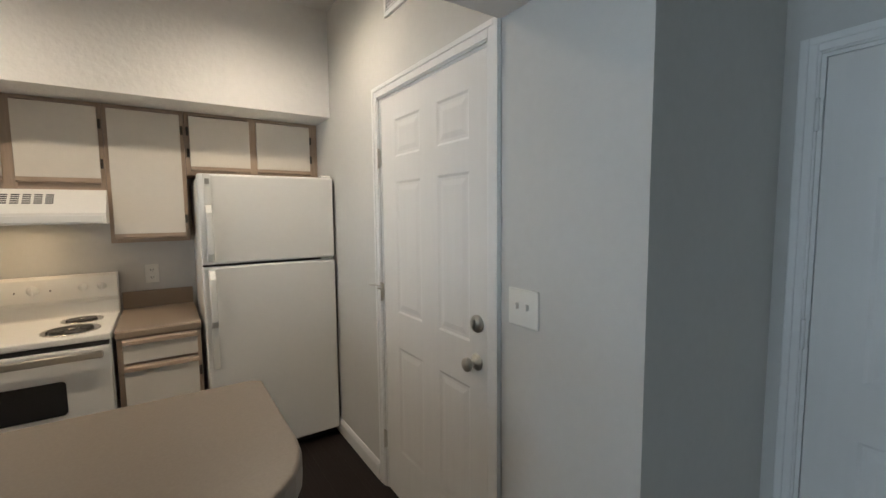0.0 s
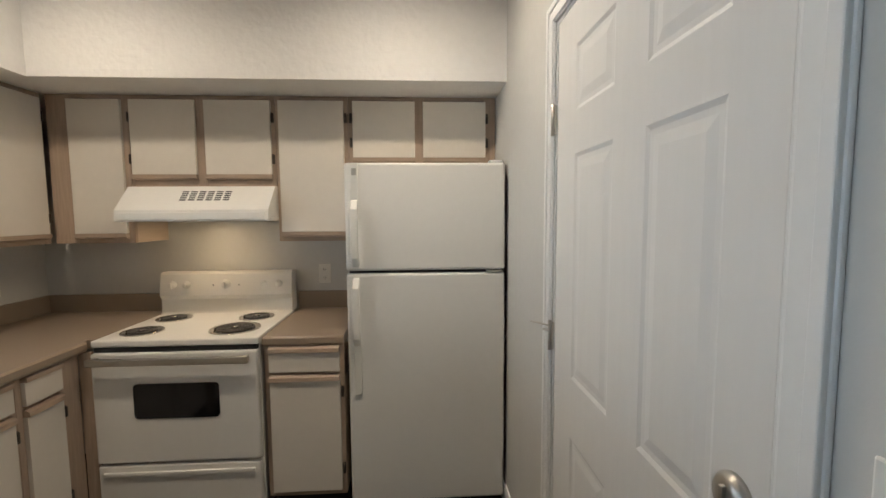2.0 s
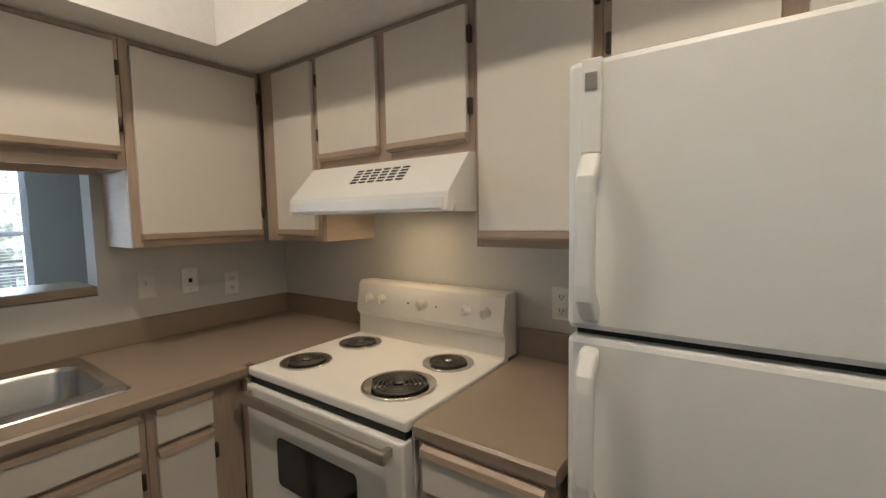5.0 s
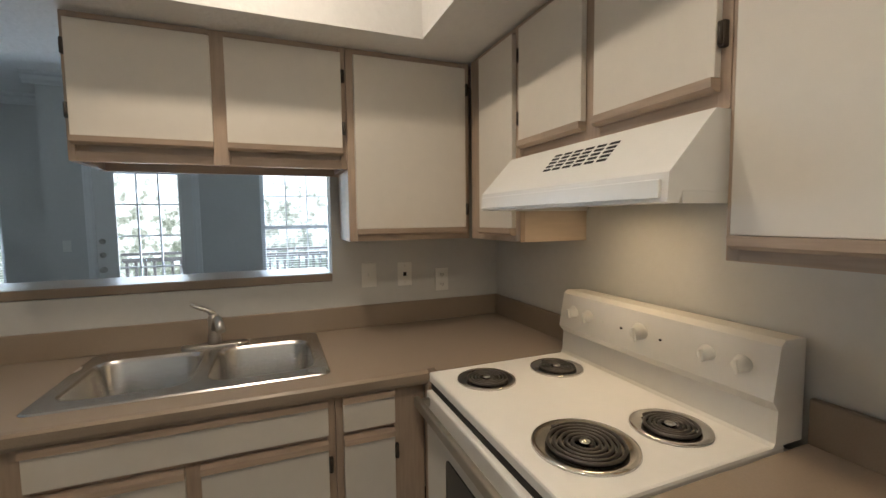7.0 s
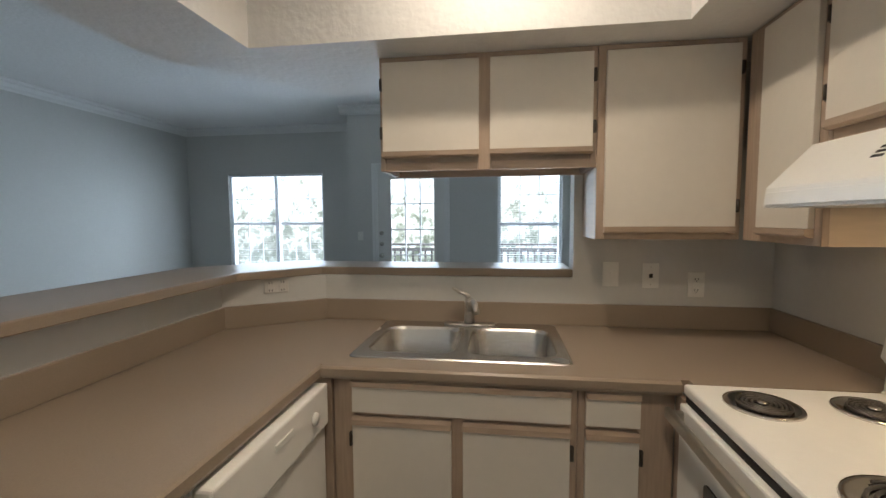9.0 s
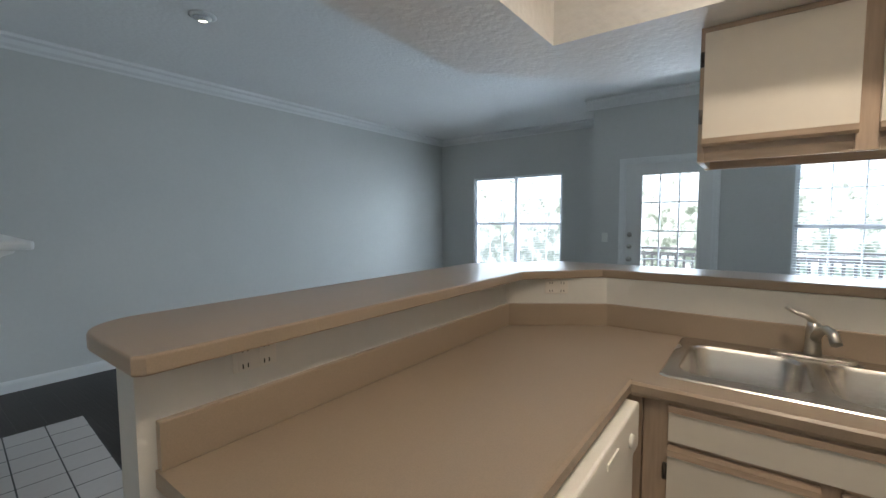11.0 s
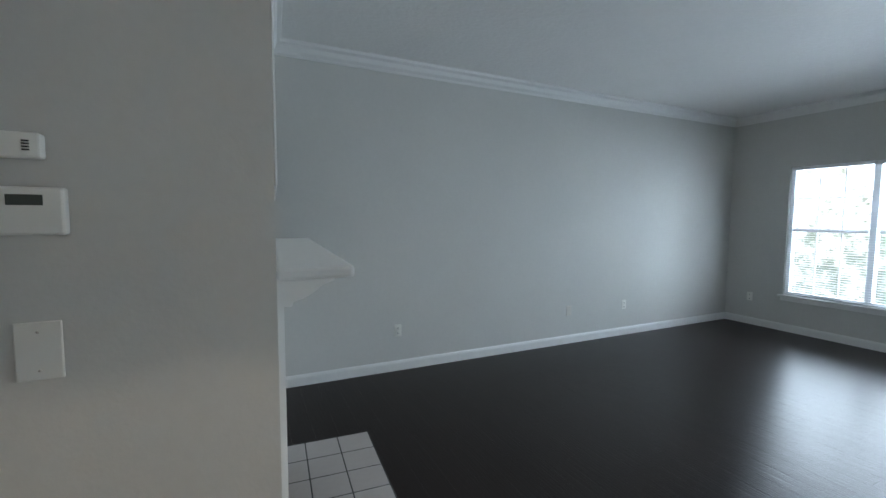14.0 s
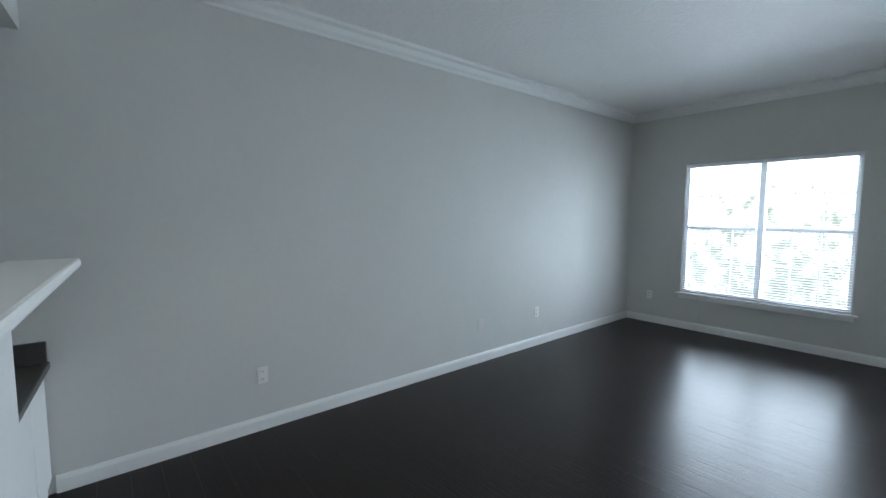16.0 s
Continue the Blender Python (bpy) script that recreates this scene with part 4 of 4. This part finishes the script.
# ---- ceiling lights ----
for cx, cy in CANS:
    c = thing("can_light", "white recessed downlight in the kitchen ceiling", "ceiling light", "recessed kitchen lights", m=pose(cx, cy, TRAY))
    part("trim_ring", lathe(bmesh.new(), [(0.075, -0.001), (0.098, -0.001), (0.098, -0.006), (0.08, -0.010), (0.075, -0.006)], seg=32), TRIM, c)
    part("lens", lathe(bmesh.new(), [(0.072, -0.001), (0.072, -0.004), (0.0, -0.0045)], seg=24), BULB, c, "lit lamp lens")
sp = thing("eyeball_light", "lit recessed eyeball light in the living room ceiling", "ceiling light", m=pose(0.57, -1.42, TOP))
part("trim_ring", lathe(bmesh.new(), [(0.06, -0.001), (0.095, -0.001), (0.095, -0.006), (0.075, -0.014), (0.06, -0.010)], seg=32), TRIM, sp)
bm = lathe(bmesh.new(), [(0.062, 0.0), (0.060, -0.022), (0.050, -0.034), (0.044, -0.034)], pose(0, 0, -0.004, -12, 8, 0), 28)
part("eyeball", bm, TRIM, sp)
part("lamp_face", lathe(bmesh.new(), [(0.044, -0.033), (0.0, -0.036)], pose(0, 0, -0.004, -12, 8, 0), 28), BULB, sp, "glowing lamp face")

# ---- outside: balcony and trees ----
deck = structure("ground", bx(-60, W - 0.9, -60, 60, -3.2, -3.0), material("lawn", (0.05, 0.08, 0.03), 0.9, vary=0.3), "green lawn below the balcony", "ground")
tagged(part("balcony_floor", bx(-5.5, DW - 0.14, 0.32, 4.2, -0.2, -0.03), RAILING), "weathered wooden balcony floor", "balcony", "", "structure")
rail = thing("balcony_railing", "dark wooden balcony railing with square balusters", "railing", m=pose(-5.4, 0, 0))
part("top_rail", bx(-0.05, 0.05, 0.32, 4.2, 0.96, 1.0, r=0.004), RAILING, rail)
part("under_rail", bx(-0.02, 0.02, 0.32, 4.2, 0.86, 0.92), RAILING, rail)
part("bottom_rail", bx(-0.02, 0.02, 0.32, 4.2, 0.08, 0.14), RAILING, rail)
bmesh_b = None
for k in range(34):
    if bmesh_b is None:
        o = part("baluster", bx(-0.016, 0.016, -0.018, 0.018, -0.03, 0.88), RAILING, rail)
        bmesh_b = o.data
    else:
        o = new("baluster", bmesh_b)
        o.parent = rail
    o.location = (0, 0.38 + 0.114 * k, 0)

# self-lit card: the outdoor daylight is put into its emission colours
bd = bpy.data.materials.new("glowing_woods")
bd.use_nodes = True
n, l = bd.node_tree.nodes, bd.node_tree.links
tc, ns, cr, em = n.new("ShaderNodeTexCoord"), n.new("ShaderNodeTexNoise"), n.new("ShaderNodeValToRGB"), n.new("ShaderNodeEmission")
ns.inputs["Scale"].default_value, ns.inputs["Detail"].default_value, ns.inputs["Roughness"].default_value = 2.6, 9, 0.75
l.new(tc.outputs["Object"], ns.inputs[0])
# painted foliage thins out upwards into glowing open sky
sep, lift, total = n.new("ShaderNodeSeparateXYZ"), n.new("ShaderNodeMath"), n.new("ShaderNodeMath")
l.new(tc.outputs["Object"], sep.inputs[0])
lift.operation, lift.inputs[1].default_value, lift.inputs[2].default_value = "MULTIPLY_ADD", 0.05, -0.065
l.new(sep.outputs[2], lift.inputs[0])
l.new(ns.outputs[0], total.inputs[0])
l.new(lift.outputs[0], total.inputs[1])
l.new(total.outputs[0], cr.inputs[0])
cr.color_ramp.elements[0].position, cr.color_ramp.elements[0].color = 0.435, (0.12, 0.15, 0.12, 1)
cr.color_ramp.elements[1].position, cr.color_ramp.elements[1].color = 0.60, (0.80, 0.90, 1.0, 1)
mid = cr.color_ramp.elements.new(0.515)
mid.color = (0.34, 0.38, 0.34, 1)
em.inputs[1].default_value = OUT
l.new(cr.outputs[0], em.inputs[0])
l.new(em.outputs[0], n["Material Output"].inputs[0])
woods = tagged(part("backdrop", bx(-12.1, -12.0, -18.7, 27.3, -2.3, 9.7), bd), "glowing backdrop card of woods and sky, daylight put into its colour", "backdrop", "", "structure")
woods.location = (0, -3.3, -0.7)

# ---- floor planks ----
pm = {}
L, PW = 1.22, 0.155
row = 0
x = W
while x < HALL_E - 0.01:
    w = min(PW, HALL_E - x)
    y = S - random.random() * L * 0.9
    while y < N:
        a, b = max(y, S), min(y + L, N)
        hidden = (x > E + 0.1 and (b > HALL_N + 0.3 and a > HALL_N)) or (x < DW - 0.2 and a > 0.3) or (x > 1.97 and b < HALL_S - 0.1)
        if b - a > 0.02 and not hidden:
            key = (round(w, 3), round(b - a, 3))
            if key not in pm:
                o = part("plank", box(bmesh.new(), 0.0002, w - 0.0002, 0.0001, b - a - 0.0001, -0.006, 0.0, r=0.0004), PLANK, floor)
                pm[key] = o.data
            else:
                o = new("plank", pm[key])
                o.parent = floor
            o.location = (x, a, 0)
        y += L
    x += PW
